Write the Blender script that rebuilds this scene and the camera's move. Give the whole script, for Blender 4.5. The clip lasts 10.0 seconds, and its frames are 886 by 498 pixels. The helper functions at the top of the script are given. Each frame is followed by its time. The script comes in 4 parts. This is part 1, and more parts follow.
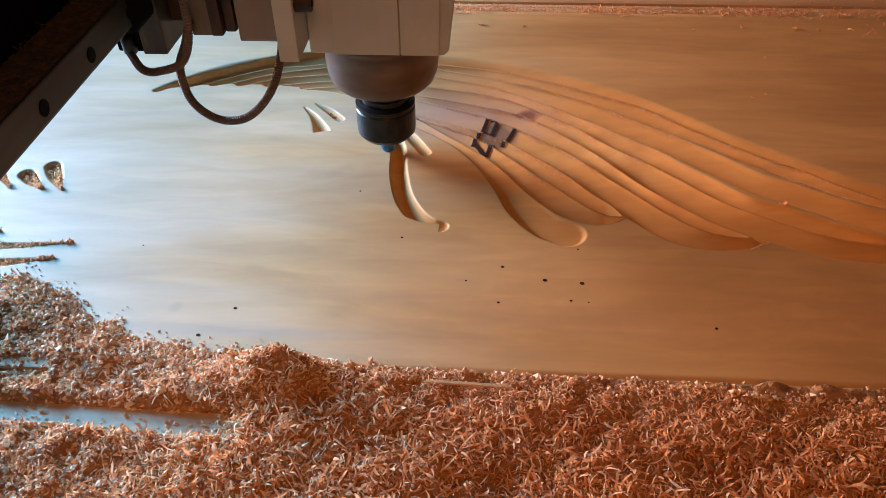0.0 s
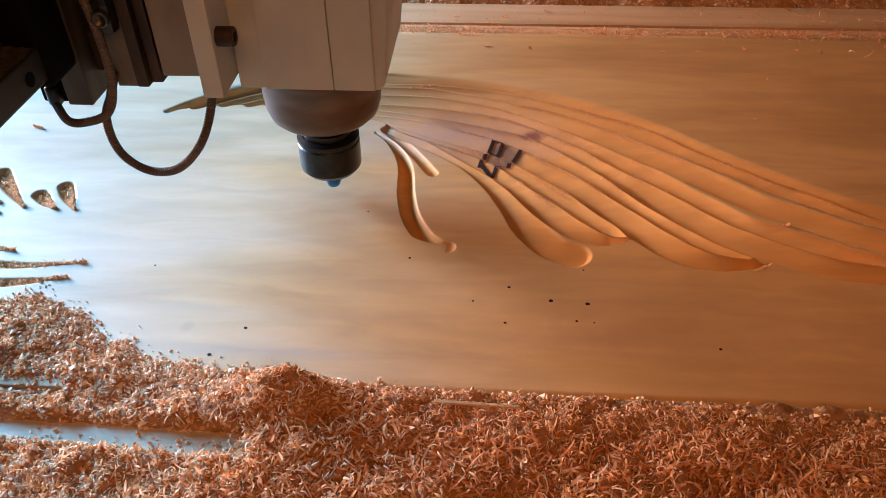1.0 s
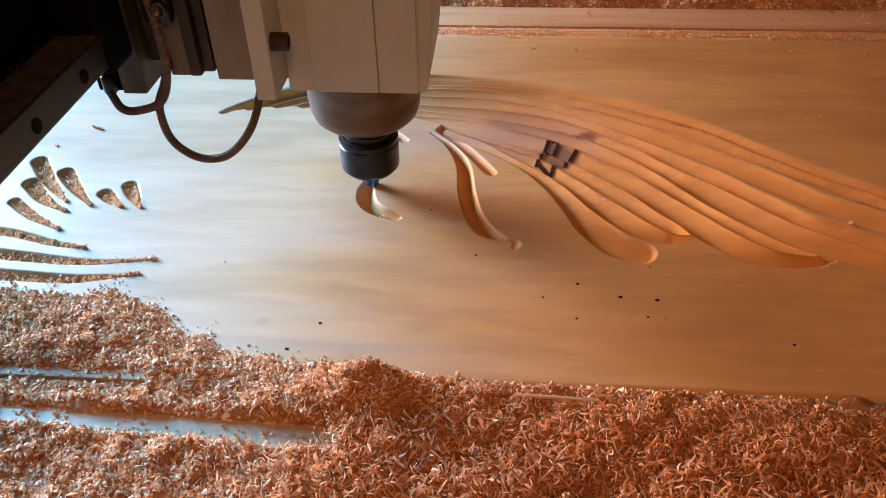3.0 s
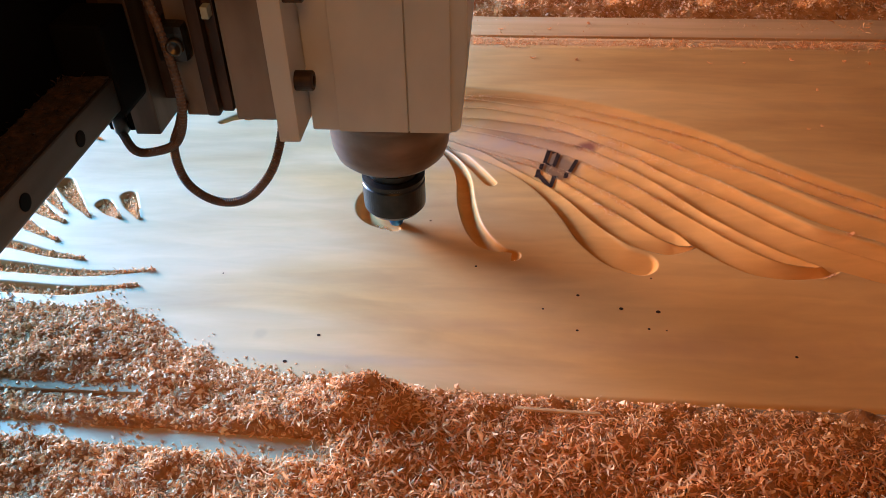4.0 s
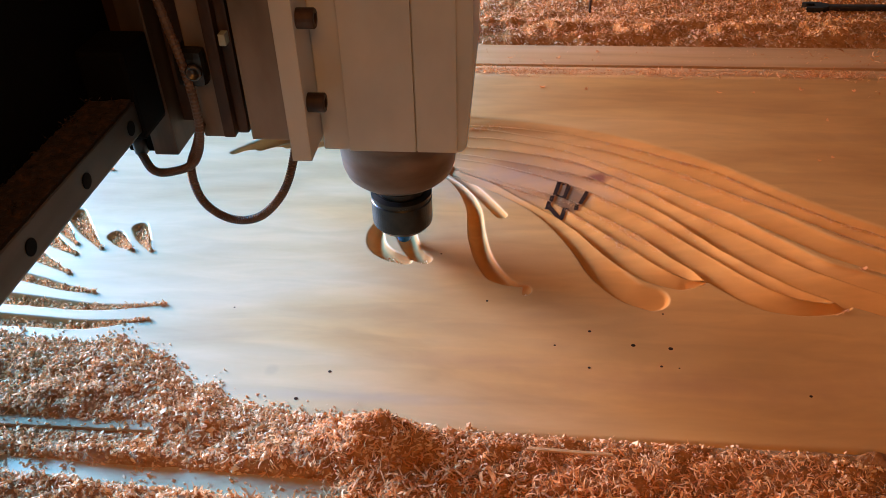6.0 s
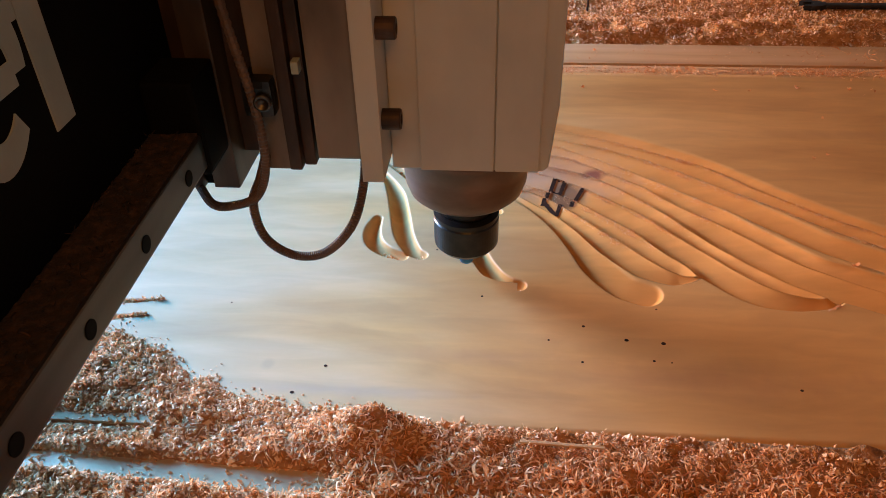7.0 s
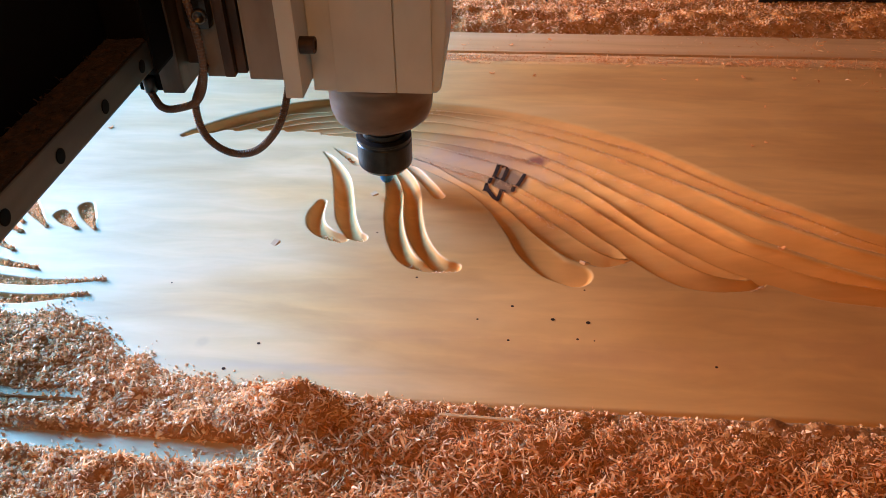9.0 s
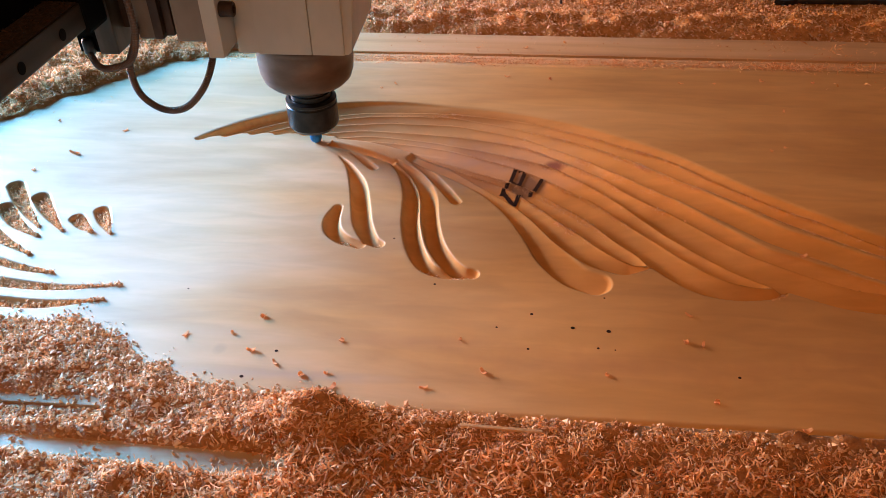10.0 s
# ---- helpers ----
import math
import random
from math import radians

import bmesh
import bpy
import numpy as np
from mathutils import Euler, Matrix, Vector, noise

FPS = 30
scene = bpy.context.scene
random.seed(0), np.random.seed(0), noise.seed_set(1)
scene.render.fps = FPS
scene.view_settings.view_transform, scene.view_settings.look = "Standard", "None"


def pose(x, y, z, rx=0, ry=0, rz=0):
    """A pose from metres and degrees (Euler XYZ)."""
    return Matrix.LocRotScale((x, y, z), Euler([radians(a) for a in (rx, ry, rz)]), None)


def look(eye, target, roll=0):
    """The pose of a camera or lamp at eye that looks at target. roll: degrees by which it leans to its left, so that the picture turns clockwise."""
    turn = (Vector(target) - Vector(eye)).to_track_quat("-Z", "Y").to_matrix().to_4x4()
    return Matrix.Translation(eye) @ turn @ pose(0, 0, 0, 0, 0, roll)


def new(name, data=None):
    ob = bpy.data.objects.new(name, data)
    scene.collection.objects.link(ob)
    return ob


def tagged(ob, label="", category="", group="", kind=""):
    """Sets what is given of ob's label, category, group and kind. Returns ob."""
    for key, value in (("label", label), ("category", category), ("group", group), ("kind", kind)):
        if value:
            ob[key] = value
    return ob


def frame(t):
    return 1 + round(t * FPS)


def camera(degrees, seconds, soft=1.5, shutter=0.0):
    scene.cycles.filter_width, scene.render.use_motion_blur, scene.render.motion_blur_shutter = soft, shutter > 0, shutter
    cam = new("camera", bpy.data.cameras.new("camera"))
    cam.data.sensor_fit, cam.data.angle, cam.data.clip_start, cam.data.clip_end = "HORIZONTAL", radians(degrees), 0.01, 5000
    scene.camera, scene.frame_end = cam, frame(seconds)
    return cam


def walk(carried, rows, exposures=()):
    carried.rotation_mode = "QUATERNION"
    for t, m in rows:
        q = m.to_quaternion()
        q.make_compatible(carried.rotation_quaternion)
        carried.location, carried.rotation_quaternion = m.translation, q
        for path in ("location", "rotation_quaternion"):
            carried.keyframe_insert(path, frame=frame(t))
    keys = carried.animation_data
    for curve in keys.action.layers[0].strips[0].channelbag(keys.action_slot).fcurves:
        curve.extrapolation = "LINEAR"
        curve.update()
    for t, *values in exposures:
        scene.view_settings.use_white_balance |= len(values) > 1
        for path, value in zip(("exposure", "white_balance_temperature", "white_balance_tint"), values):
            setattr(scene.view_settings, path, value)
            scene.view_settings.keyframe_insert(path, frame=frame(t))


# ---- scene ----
cam = camera(60.0, 10.0, soft=0.6)
PATH = [
    (0, (0.0398, 0.0182, 0.3702), (-0.045, 1.3338, -0.75), -0.7),
    (0.5, (0.0407, 0.0199, 0.3771), (-0.0476, 1.3433, -0.7335), -0.8),
    (1, (0.0372, 0.0147, 0.3789), (-0.0562, 1.3511, -0.7162), -0.8),
    (1.5, (-0.0017, 0.019, 0.3789), (-0.1185, 1.3615, -0.7067), -1.4),
    (2, (-0.0182, 0.0138, 0.3754), (-0.1358, 1.3615, -0.7032), -1.4),
    (2.5, (-0.0121, 0.0069, 0.3745), (-0.1246, 1.3529, -0.7067), -1.3),
    (3, (-0.0078, 0.0026, 0.3771), (-0.1185, 1.3477, -0.705), -1.2),
    (4.5, (-0.0069, 0.0086, 0.3771), (-0.1228, 1.3693, -0.6851), -1.3),
    (5, (-0.0086, 0.0086, 0.378), (-0.1289, 1.3736, -0.6782), -1.3),
    (5.5, (-0.0112, 0.0156, 0.3867), (-0.1367, 1.3927, -0.6531), -1.4),
    (7, (-0.0061, 0.0104, 0.3892), (-0.1375, 1.3857, -0.6522), -1.5),
    (7.5, (0.0415, 0.0026, 0.3875), (-0.0623, 1.3771, -0.6583), -0.9),
    (8, (0.0519, 0.0026, 0.3849), (-0.0502, 1.3762, -0.6609), -0.9),
    (8.5, (0.0441, -0.0026, 0.3884), (-0.0606, 1.3641, -0.6678), -0.7),
    (9, (0.0389, -0.0035, 0.391), (-0.0709, 1.3632, -0.6635), -0.8),
    (9.5, (0.0346, -0.0009, 0.391), (-0.0779, 1.3658, -0.6635), -0.8),
    (10, (0.0285, 0.0035, 0.3927), (-0.0943, 1.3684, -0.6635), -0.9),
]
walk(cam, [(t, look(eye, target, roll)) for t, eye, target, roll in PATH],
     exposures=[(0.0, -0.20), (1.5, 0.0), (5.5, 0.0), (7.0, -0.10), (7.5, 0.05), (8.0, 0.14), (9.0, 0.11), (10.0, 0.09)])

# ---- world, light, exposure ----
world = bpy.data.worlds.new("sky")
scene.world = world
world.use_nodes = True
wn = world.node_tree.nodes
sky = wn.new("ShaderNodeTexSky")
sky.sky_type, sky.sun_disc = "NISHITA", False
sky.sun_elevation, sky.sun_rotation = radians(38), radians(-70)
world.node_tree.links.new(sky.outputs[0], wn["Background"].inputs[0])
wn["Background"].inputs[1].default_value = 0.05


def area_lamp(name, eye, target, w, h, watts, colour):
    lamp = bpy.data.lights.new(name, "AREA")
    lamp.shape, lamp.size, lamp.size_y, lamp.energy, lamp.color = "RECTANGLE", w, h, watts, colour
    ob = new(name, lamp)
    ob.matrix_world = look(eye, target)
    return ob


# cool daylight from the window beyond the gantry; the low warm light beside it and the warm fill from the camera's side
# are added, with no known source
area_lamp("added_low_warm_fill", (-3.1, 2.2, 0.62), (0.0, 0.5, 0.0), 1.4, 0.8, 315, (1.0, 0.49, 0.15))
area_lamp("west_window_daylight", (-3.1, 2.05, 1.32), (0.0, 0.5, 0.0), 1.9, 1.5, 800, (0.12, 0.49, 1.0))
area_lamp("added_camera_side_fill", (0.15, -0.95, 1.4), (0.0, 0.5, 0.0), 0.8, 0.8, 10, (1.0, 0.345, 0.033))


# ---- materials ----
def material(name, colours, scale=(30, 30, 30), rough=0.6, metal=0.0, bump=0.2, bump_scale=200.0, bump_dist=0.001,
             detail=5.0, random_tint=0.0, island_tint=0.0, spec=0.5):
    """Two noise scales through a colour ramp, with fine relief."""
    m = bpy.data.materials.new(name)
    m.use_nodes = True
    n, l = m.node_tree.nodes, m.node_tree.links
    b = n["Principled BSDF"]
    co = n.new("ShaderNodeTexCoord")
    mp = n.new("ShaderNodeMapping")
    mp.inputs["Scale"].default_value = scale
    l.new(co.outputs["Object"], mp.inputs["Vector"])
    tex = n.new("ShaderNodeTexNoise")
    tex.inputs["Scale"].default_value, tex.inputs["Detail"].default_value = 1.0, detail
    l.new(mp.outputs[0], tex.inputs["Vector"])
    ramp = n.new("ShaderNodeValToRGB")
    while len(ramp.color_ramp.elements) < len(colours):
        ramp.color_ramp.elements.new(0.5)
    for i, c in enumerate(colours):
        e = ramp.color_ramp.elements[i]
        e.position, e.color = 0.3 + 0.4 * i / max(1, len(colours) - 1), (*c, 1)
    fac = tex.outputs["Fac"]
    if random_tint or island_tint:
        src = n.new("ShaderNodeObjectInfo").outputs["Random"] if random_tint else n.new("ShaderNodeNewGeometry").outputs["Random Per Island"]
        mix = n.new("ShaderNodeMix")
        mix.inputs["Factor"].default_value = random_tint or island_tint
        l.new(fac, mix.inputs["A"])
        l.new(src, mix.inputs["B"])
        fac = mix.outputs["Result"]
    l.new(fac, ramp.inputs["Fac"])
    l.new(ramp.outputs["Color"], b.inputs["Base Color"])
    b.inputs["Roughness"].default_value, b.inputs["Metallic"].default_value = rough, metal
    b.inputs["Specular IOR Level"].default_value = spec
    fine = n.new("ShaderNodeTexNoise")
    fine.inputs["Scale"].default_value, fine.inputs["Detail"].default_value = bump_scale, 4.0
    l.new(co.outputs["Object"], fine.inputs["Vector"])
    bp = n.new("ShaderNodeBump")
    bp.inputs["Strength"].default_value, bp.inputs["Distance"].default_value = bump, bump_dist
    l.new(fine.outputs["Fac"], bp.inputs["Height"])
    l.new(bp.outputs["Normal"], b.inputs["Normal"])
    return m


def board_material():
    """Planed softwood: long streaks, faint bands, grey weathered stains and one bruised purple patch."""
    m = material("planed_wood", [(0.485, 0.33, 0.185), (0.60, 0.43, 0.262), (0.675, 0.505, 0.335)], scale=(3.5, 11, 11),
                 rough=0.52, spec=0.45, bump=0.16, bump_scale=350, bump_dist=0.0002, detail=7.0)
    n, l = m.node_tree.nodes, m.node_tree.links
    b = n["Principled BSDF"]
    base = b.inputs["Base Color"].links[0].from_socket
    for node in n:
        if node.bl_idname == "ShaderNodeTexNoise" and node.inputs["Scale"].default_value == 1.0:
            node.inputs["Distortion"].default_value = 0.9
    co = n.new("ShaderNodeTexCoord")
    mp = n.new("ShaderNodeMapping")
    mp.inputs["Scale"].default_value = (14, 70, 70)
    l.new(co.outputs["Object"], mp.inputs["Vector"])
    grain = n.new("ShaderNodeTexNoise")
    grain.inputs["Scale"].default_value, grain.inputs["Detail"].default_value, grain.inputs["Distortion"].default_value = 1.0, 8.0, 0.6
    l.new(mp.outputs[0], grain.inputs["Vector"])
    gr = n.new("ShaderNodeMapRange")
    gr.inputs["From Min"].default_value, gr.inputs["From Max"].default_value = 0.35, 0.7
    gr.inputs["To Min"].default_value, gr.inputs["To Max"].default_value = 0.90, 1.05
    l.new(grain.outputs["Fac"], gr.inputs["Value"])
    mul = n.new("ShaderNodeVectorMath")
    mul.operation = "SCALE"
    l.new(base, mul.inputs[0])
    l.new(gr.outputs[0], mul.inputs["Scale"])

    def patch(centre, radius, colour, amount, before, soft=1.0):
        sub = n.new("ShaderNodeVectorMath")
        sub.operation = "SUBTRACT"
        sub.inputs[1].default_value = (*centre, 0)
        l.new(co.outputs["Object"], sub.inputs[0])
        div = n.new("ShaderNodeVectorMath")
        div.operation = "DIVIDE"
        div.inputs[1].default_value = (*radius, 1)
        l.new(sub.outputs[0], div.inputs[0])
        length = n.new("ShaderNodeVectorMath")
        length.operation = "LENGTH"
        l.new(div.outputs[0], length.inputs[0])
        wob = n.new("ShaderNodeTexNoise")
        wob.inputs["Scale"].default_value = 60
        l.new(co.outputs["Object"], wob.inputs["Vector"])
        add = n.new("ShaderNodeMath")
        add.operation = "MULTIPLY_ADD"
        add.inputs[1].default_value = 0.9
        l.new(wob.outputs["Fac"], add.inputs[0])
        l.new(length.outputs["Value"], add.inputs[2])
        rng = n.new("ShaderNodeMapRange")
        rng.inputs["From Min"].default_value, rng.inputs["From Max"].default_value = 1.45, 1.45 - soft
        rng.inputs["To Min"].default_value, rng.inputs["To Max"].default_value = 0.0, amount
        l.new(add.outputs[0], rng.inputs["Value"])
        mix = n.new("ShaderNodeMix")
        mix.data_type = "RGBA"
        l.new(rng.outputs[0], mix.inputs["Factor"])
        l.new(before, mix.inputs["A"])
        mix.inputs["B"].default_value = (*colour, 1)
        return mix.outputs["Result"]

    # fine orange dust in drifts along the grain; the light's change from cool west to warm east is painted in with it
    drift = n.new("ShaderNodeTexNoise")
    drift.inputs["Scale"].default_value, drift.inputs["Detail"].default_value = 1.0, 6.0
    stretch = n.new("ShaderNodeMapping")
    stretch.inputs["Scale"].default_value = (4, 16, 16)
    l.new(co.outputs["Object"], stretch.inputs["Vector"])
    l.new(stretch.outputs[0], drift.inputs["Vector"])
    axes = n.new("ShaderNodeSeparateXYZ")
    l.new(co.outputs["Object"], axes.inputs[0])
    dust_and_light = n.new("ShaderNodeMath")
    dust_and_light.operation = "MULTIPLY_ADD"
    dust_and_light.inputs[1].default_value = 0.45
    l.new(drift.outputs["Fac"], dust_and_light.inputs[0])
    l.new(axes.outputs["X"], dust_and_light.inputs[2])
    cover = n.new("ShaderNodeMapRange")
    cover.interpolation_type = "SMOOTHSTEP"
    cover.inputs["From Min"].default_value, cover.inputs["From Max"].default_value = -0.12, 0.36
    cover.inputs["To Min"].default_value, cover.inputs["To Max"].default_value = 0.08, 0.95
    l.new(dust_and_light.outputs[0], cover.inputs["Value"])
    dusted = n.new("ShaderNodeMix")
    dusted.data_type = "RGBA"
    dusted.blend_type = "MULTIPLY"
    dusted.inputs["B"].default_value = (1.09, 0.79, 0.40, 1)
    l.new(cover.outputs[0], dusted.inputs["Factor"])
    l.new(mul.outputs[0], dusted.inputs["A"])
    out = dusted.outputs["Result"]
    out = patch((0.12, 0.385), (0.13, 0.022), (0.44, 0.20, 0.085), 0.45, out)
    out = patch((-0.12, 0.362), (0.11, 0.007), (0.46, 0.34, 0.25), 0.5, out)
    out = patch((-0.02, 0.40), (0.10, 0.010), (0.50, 0.27, 0.13), 0.4, out)
    out = patch((0.34, 0.40), (0.10, 0.03), (0.46, 0.21, 0.085), 0.5, out)
    out = patch((0.42, 0.74), (0.16, 0.012), (0.44, 0.23, 0.10), 0.4, out)
    out = patch((-0.168, 0.383), (0.006, 0.007), (0.42, 0.28, 0.17), 0.35, out, soft=0.6)
    out = patch((0.005, 0.655), (0.13, 0.06), (0.42, 0.33, 0.31), 0.7, out)
    out = patch((0.050, 0.617), (0.021, 0.028), (0.10, 0.07, 0.065), 0.68, out, soft=0.5)
    out = patch((0.079, 0.657), (0.016, 0.010), (0.16, 0.05, 0.05), 0.85, out, soft=0.4)
    # by depth below the planed face: rougher, more matt and a deeper orange
    depth = n.new("ShaderNodeMapRange")
    depth.inputs["From Min"].default_value, depth.inputs["From Max"].default_value = -0.0004, -0.0014
    l.new(axes.outputs["Z"], depth.inputs["Value"])
    cut = n.new("ShaderNodeMix")
    cut.data_type = "RGBA"
    cut.blend_type = "MULTIPLY"
    cut.inputs["B"].default_value = (1.07, 0.925, 0.775, 1)
    l.new(depth.outputs[0], cut.inputs["Factor"])
    l.new(out, cut.inputs["A"])
    out = cut.outputs["Result"]
    for slot, face, inner in (("Roughness", 0.52, 0.85), ("Specular IOR Level", 0.45, 0.12)):
        level = n.new("ShaderNodeMapRange")
        level.inputs["To Min"].default_value, level.inputs["To Max"].default_value = face, inner
        l.new(depth.outputs[0], level.inputs["Value"])
        l.new(level.outputs[0], b.inputs[slot])
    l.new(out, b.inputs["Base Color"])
    return m


WOOD = board_material()
PLANK = material("rough_plank", [(0.52, 0.28, 0.125), (0.68, 0.40, 0.19), (0.75, 0.48, 0.26)], scale=(3, 40, 40), rough=0.6, bump=0.25)
PALEPLANK = material("pale_plank", [(0.47, 0.34, 0.20), (0.59, 0.45, 0.29), (0.66, 0.52, 0.36)], scale=(4, 40, 40), rough=0.55, bump=0.15, spec=0.4)
OLDWOOD = material("old_brown_wood", [(0.28, 0.18, 0.105), (0.42, 0.28, 0.17), (0.52, 0.36, 0.23)], scale=(12, 120, 120), rough=0.75, bump=0.4, spec=0.2)
CHIP = material("wood_shavings", [(0.62, 0.26, 0.10), (0.88, 0.46, 0.21), (0.96, 0.66, 0.40)], scale=(40, 40, 40), rough=0.85, island_tint=0.45, bump=0.1, spec=0.12)
CRUMB = material("wood_crumbs", [(0.60, 0.32, 0.16), (0.80, 0.50, 0.29), (0.92, 0.67, 0.45)], scale=(60, 60, 60), rough=0.9, island_tint=0.45, bump=0.1, spec=0.1)
# same wood, darker: the shade between the shavings is put in this colour
HEAP = material("packed_shavings_gap_shade", [(0.27, 0.11, 0.038), (0.42, 0.19, 0.072), (0.52, 0.265, 0.11)], scale=(160, 160, 160), rough=0.8, bump=0.9, bump_scale=260, bump_dist=0.004)
chip_nodes, chip_links = CHIP.node_tree.nodes, CHIP.node_tree.links
glow = chip_nodes.new("ShaderNodeBsdfTranslucent")
chip_links.new(chip_nodes["Principled BSDF"].inputs["Base Color"].links[0].from_socket, glow.inputs["Color"])
blend = chip_nodes.new("ShaderNodeMixShader")
blend.inputs["Fac"].default_value = 0.38
chip_links.new(chip_nodes["Principled BSDF"].outputs[0], blend.inputs[1])
chip_links.new(glow.outputs[0], blend.inputs[2])
chip_links.new(blend.outputs[0], chip_nodes["Material Output"].inputs["Surface"])
WOODDUST = material("orange_wood_dust", [(0.42, 0.18, 0.062), (0.60, 0.28, 0.105), (0.72, 0.38, 0.165)], scale=(120, 120, 120), rough=0.9, bump=0.8, bump_scale=300, bump_dist=0.003, spec=0.1)
# torn grain, its colour deepened for the shadow lines of the carved steps
TORN_SHADE = material("torn_grain_and_shade", [(0.11, 0.05, 0.022), (0.20, 0.095, 0.042), (0.30, 0.15, 0.07)], scale=(200, 200, 200), rough=0.95, spec=0.05)
KNOT = material("dark_knot", [(0.012, 0.006, 0.004), (0.05, 0.02, 0.012)], scale=(300, 300, 300), rough=0.85, spec=0.1)
# grime on the cream paint, with the carriage's shade darkened into the colour
GRIMY = material("grimy_shaded_cream", [(0.07, 0.052, 0.038), (0.145, 0.115, 0.088), (0.20, 0.168, 0.136)], scale=(25, 25, 10), rough=0.5, bump=0.12, bump_scale=120)
# darker copy for the side plate: grime plus the shade it stands in
SHADED_PAINT = material("shaded_grimy_brown", [(0.010, 0.006, 0.004), (0.034, 0.023, 0.016), (0.09, 0.068, 0.055)], scale=(40, 40, 10), rough=0.5, bump=0.15, bump_scale=120)
CREAM = material("cream_paint", [(0.33, 0.33, 0.31), (0.41, 0.41, 0.38), (0.46, 0.46, 0.43)], scale=(14, 14, 9), rough=0.45, bump=0.08, bump_scale=120)
BROWN = material("dusty_housing", [(0.06, 0.034, 0.022), (0.11, 0.066, 0.046), (0.16, 0.10, 0.072)], scale=(20, 20, 50), rough=0.42, metal=0.35, bump=0.08)
BLACKSTEEL = material("black_steel", [(0.018, 0.020, 0.022), (0.035, 0.036, 0.038)], scale=(80, 80, 80), rough=0.32, metal=0.7, bump=0.1, bump_scale=500)
BLUE = material("blue_coated_steel", [(0.02, 0.12, 0.35), (0.04, 0.25, 0.55)], scale=(80, 80, 80), rough=0.3, metal=0.6)
DARK = material("dusty_dark_steel", [(0.012, 0.007, 0.005), (0.034, 0.018, 0.012), (0.07, 0.04, 0.028)], scale=(60, 60, 20), rough=0.55, metal=0.4, bump=0.2)
BLACK = material("black_paint", [(0.002, 0.002, 0.0025), (0.004, 0.004, 0.004)], scale=(8, 8, 8), rough=0.7, spec=0.06, bump=0.05)
RAILSTEEL = material("ground_steel", [(0.04, 0.036, 0.033), (0.085, 0.078, 0.073)], scale=(50, 6, 50), rough=0.38, metal=0.8, bump=0.05)
RUBBER = material("brown_conduit", [(0.06, 0.035, 0.025), (0.11, 0.07, 0.05)], scale=(60, 60, 60), rough=0.6)
PALE = material("pale_lettering", [(0.24, 0.29, 0.27), (0.32, 0.37, 0.34)], scale=(20, 20, 20), rough=0.6)
PLASTER = material("workshop_wall", [(0.16, 0.10, 0.06), (0.22, 0.14, 0.085)], scale=(2, 2, 2), rough=0.9)
CONCRETE = material("concrete_floor", [(0.22, 0.20, 0.18), (0.32, 0.30, 0.27)], scale=(3, 3, 3), rough=0.8)


# ---- mesh helpers ----
def mesh_object(name, bm, mat, smooth=False):
    me = bpy.data.meshes.new(name)
    bm.to_mesh(me)
    bm.free()
    me.materials.append(mat)
    if smooth:
        me.polygons.foreach_set("use_smooth", [True] * len(me.polygons))
    return new(name, me)


def part(name, bm, mat, parent, label="", smooth=False):
    ob = mesh_object(name, bm, mat, smooth)
    ob.parent = parent
    return tagged(ob, label)


def box(x0, x1, y0, y1, z0, z1, bevel=0.001, bm=None):
    bm = bm or bmesh.new()
    made = bmesh.ops.create_cube(bm, size=1.0, matrix=Matrix.LocRotScale(((x0 + x1) / 2, (y0 + y1) / 2, (z0 + z1) / 2), None, (x1 - x0, y1 - y0, z1 - z0)))
    if bevel:
        edges = list({e for v in made["verts"] for e in v.link_edges})
        bmesh.ops.bevel(bm, geom=edges, offset=bevel, segments=2, affect="EDGES", profile=0.7)
    return bm


def lathe(profile, steps=48, centre=(0, 0), bm=None):
    """A turned body about an upright axis from (radius, z) pairs."""
    bm = bm or bmesh.new()
    rings = []
    for r, z in profile:
        rings.append([bm.verts.new((centre[0] + r * math.cos(2 * math.pi * k / steps), centre[1] + r * math.sin(2 * math.pi * k / steps), z)) for k in range(steps)])
    for a, b in zip(rings, rings[1:]):
        for k in range(steps):
            bm.faces.new((a[k], a[(k + 1) % steps], b[(k + 1) % steps], b[k]))
    bm.faces.new(rings[0][::-1])
    bm.faces.new(rings[-1])
    bmesh.ops.recalc_face_normals(bm, faces=bm.faces)
    return bm


def spline(points, steps):
    """Catmull-Rom through the points, steps per span."""
    p = [np.array(q, float) for q in points]
    p = [2 * p[0] - p[1]] + p + [2 * p[-1] - p[-2]]
    out = []
    for i in range(1, len(p) - 2):
        a, b, c, d = p[i - 1:i + 3]
        for k in range(steps):
            t = k / steps
            out.append(0.5 * (2 * b + (c - a) * t + (2 * a - 5 * b + 4 * c - d) * t * t + (3 * b - a - 3 * c + d) * t ** 3))
    out.append(p[-2])
    return np.array(out)


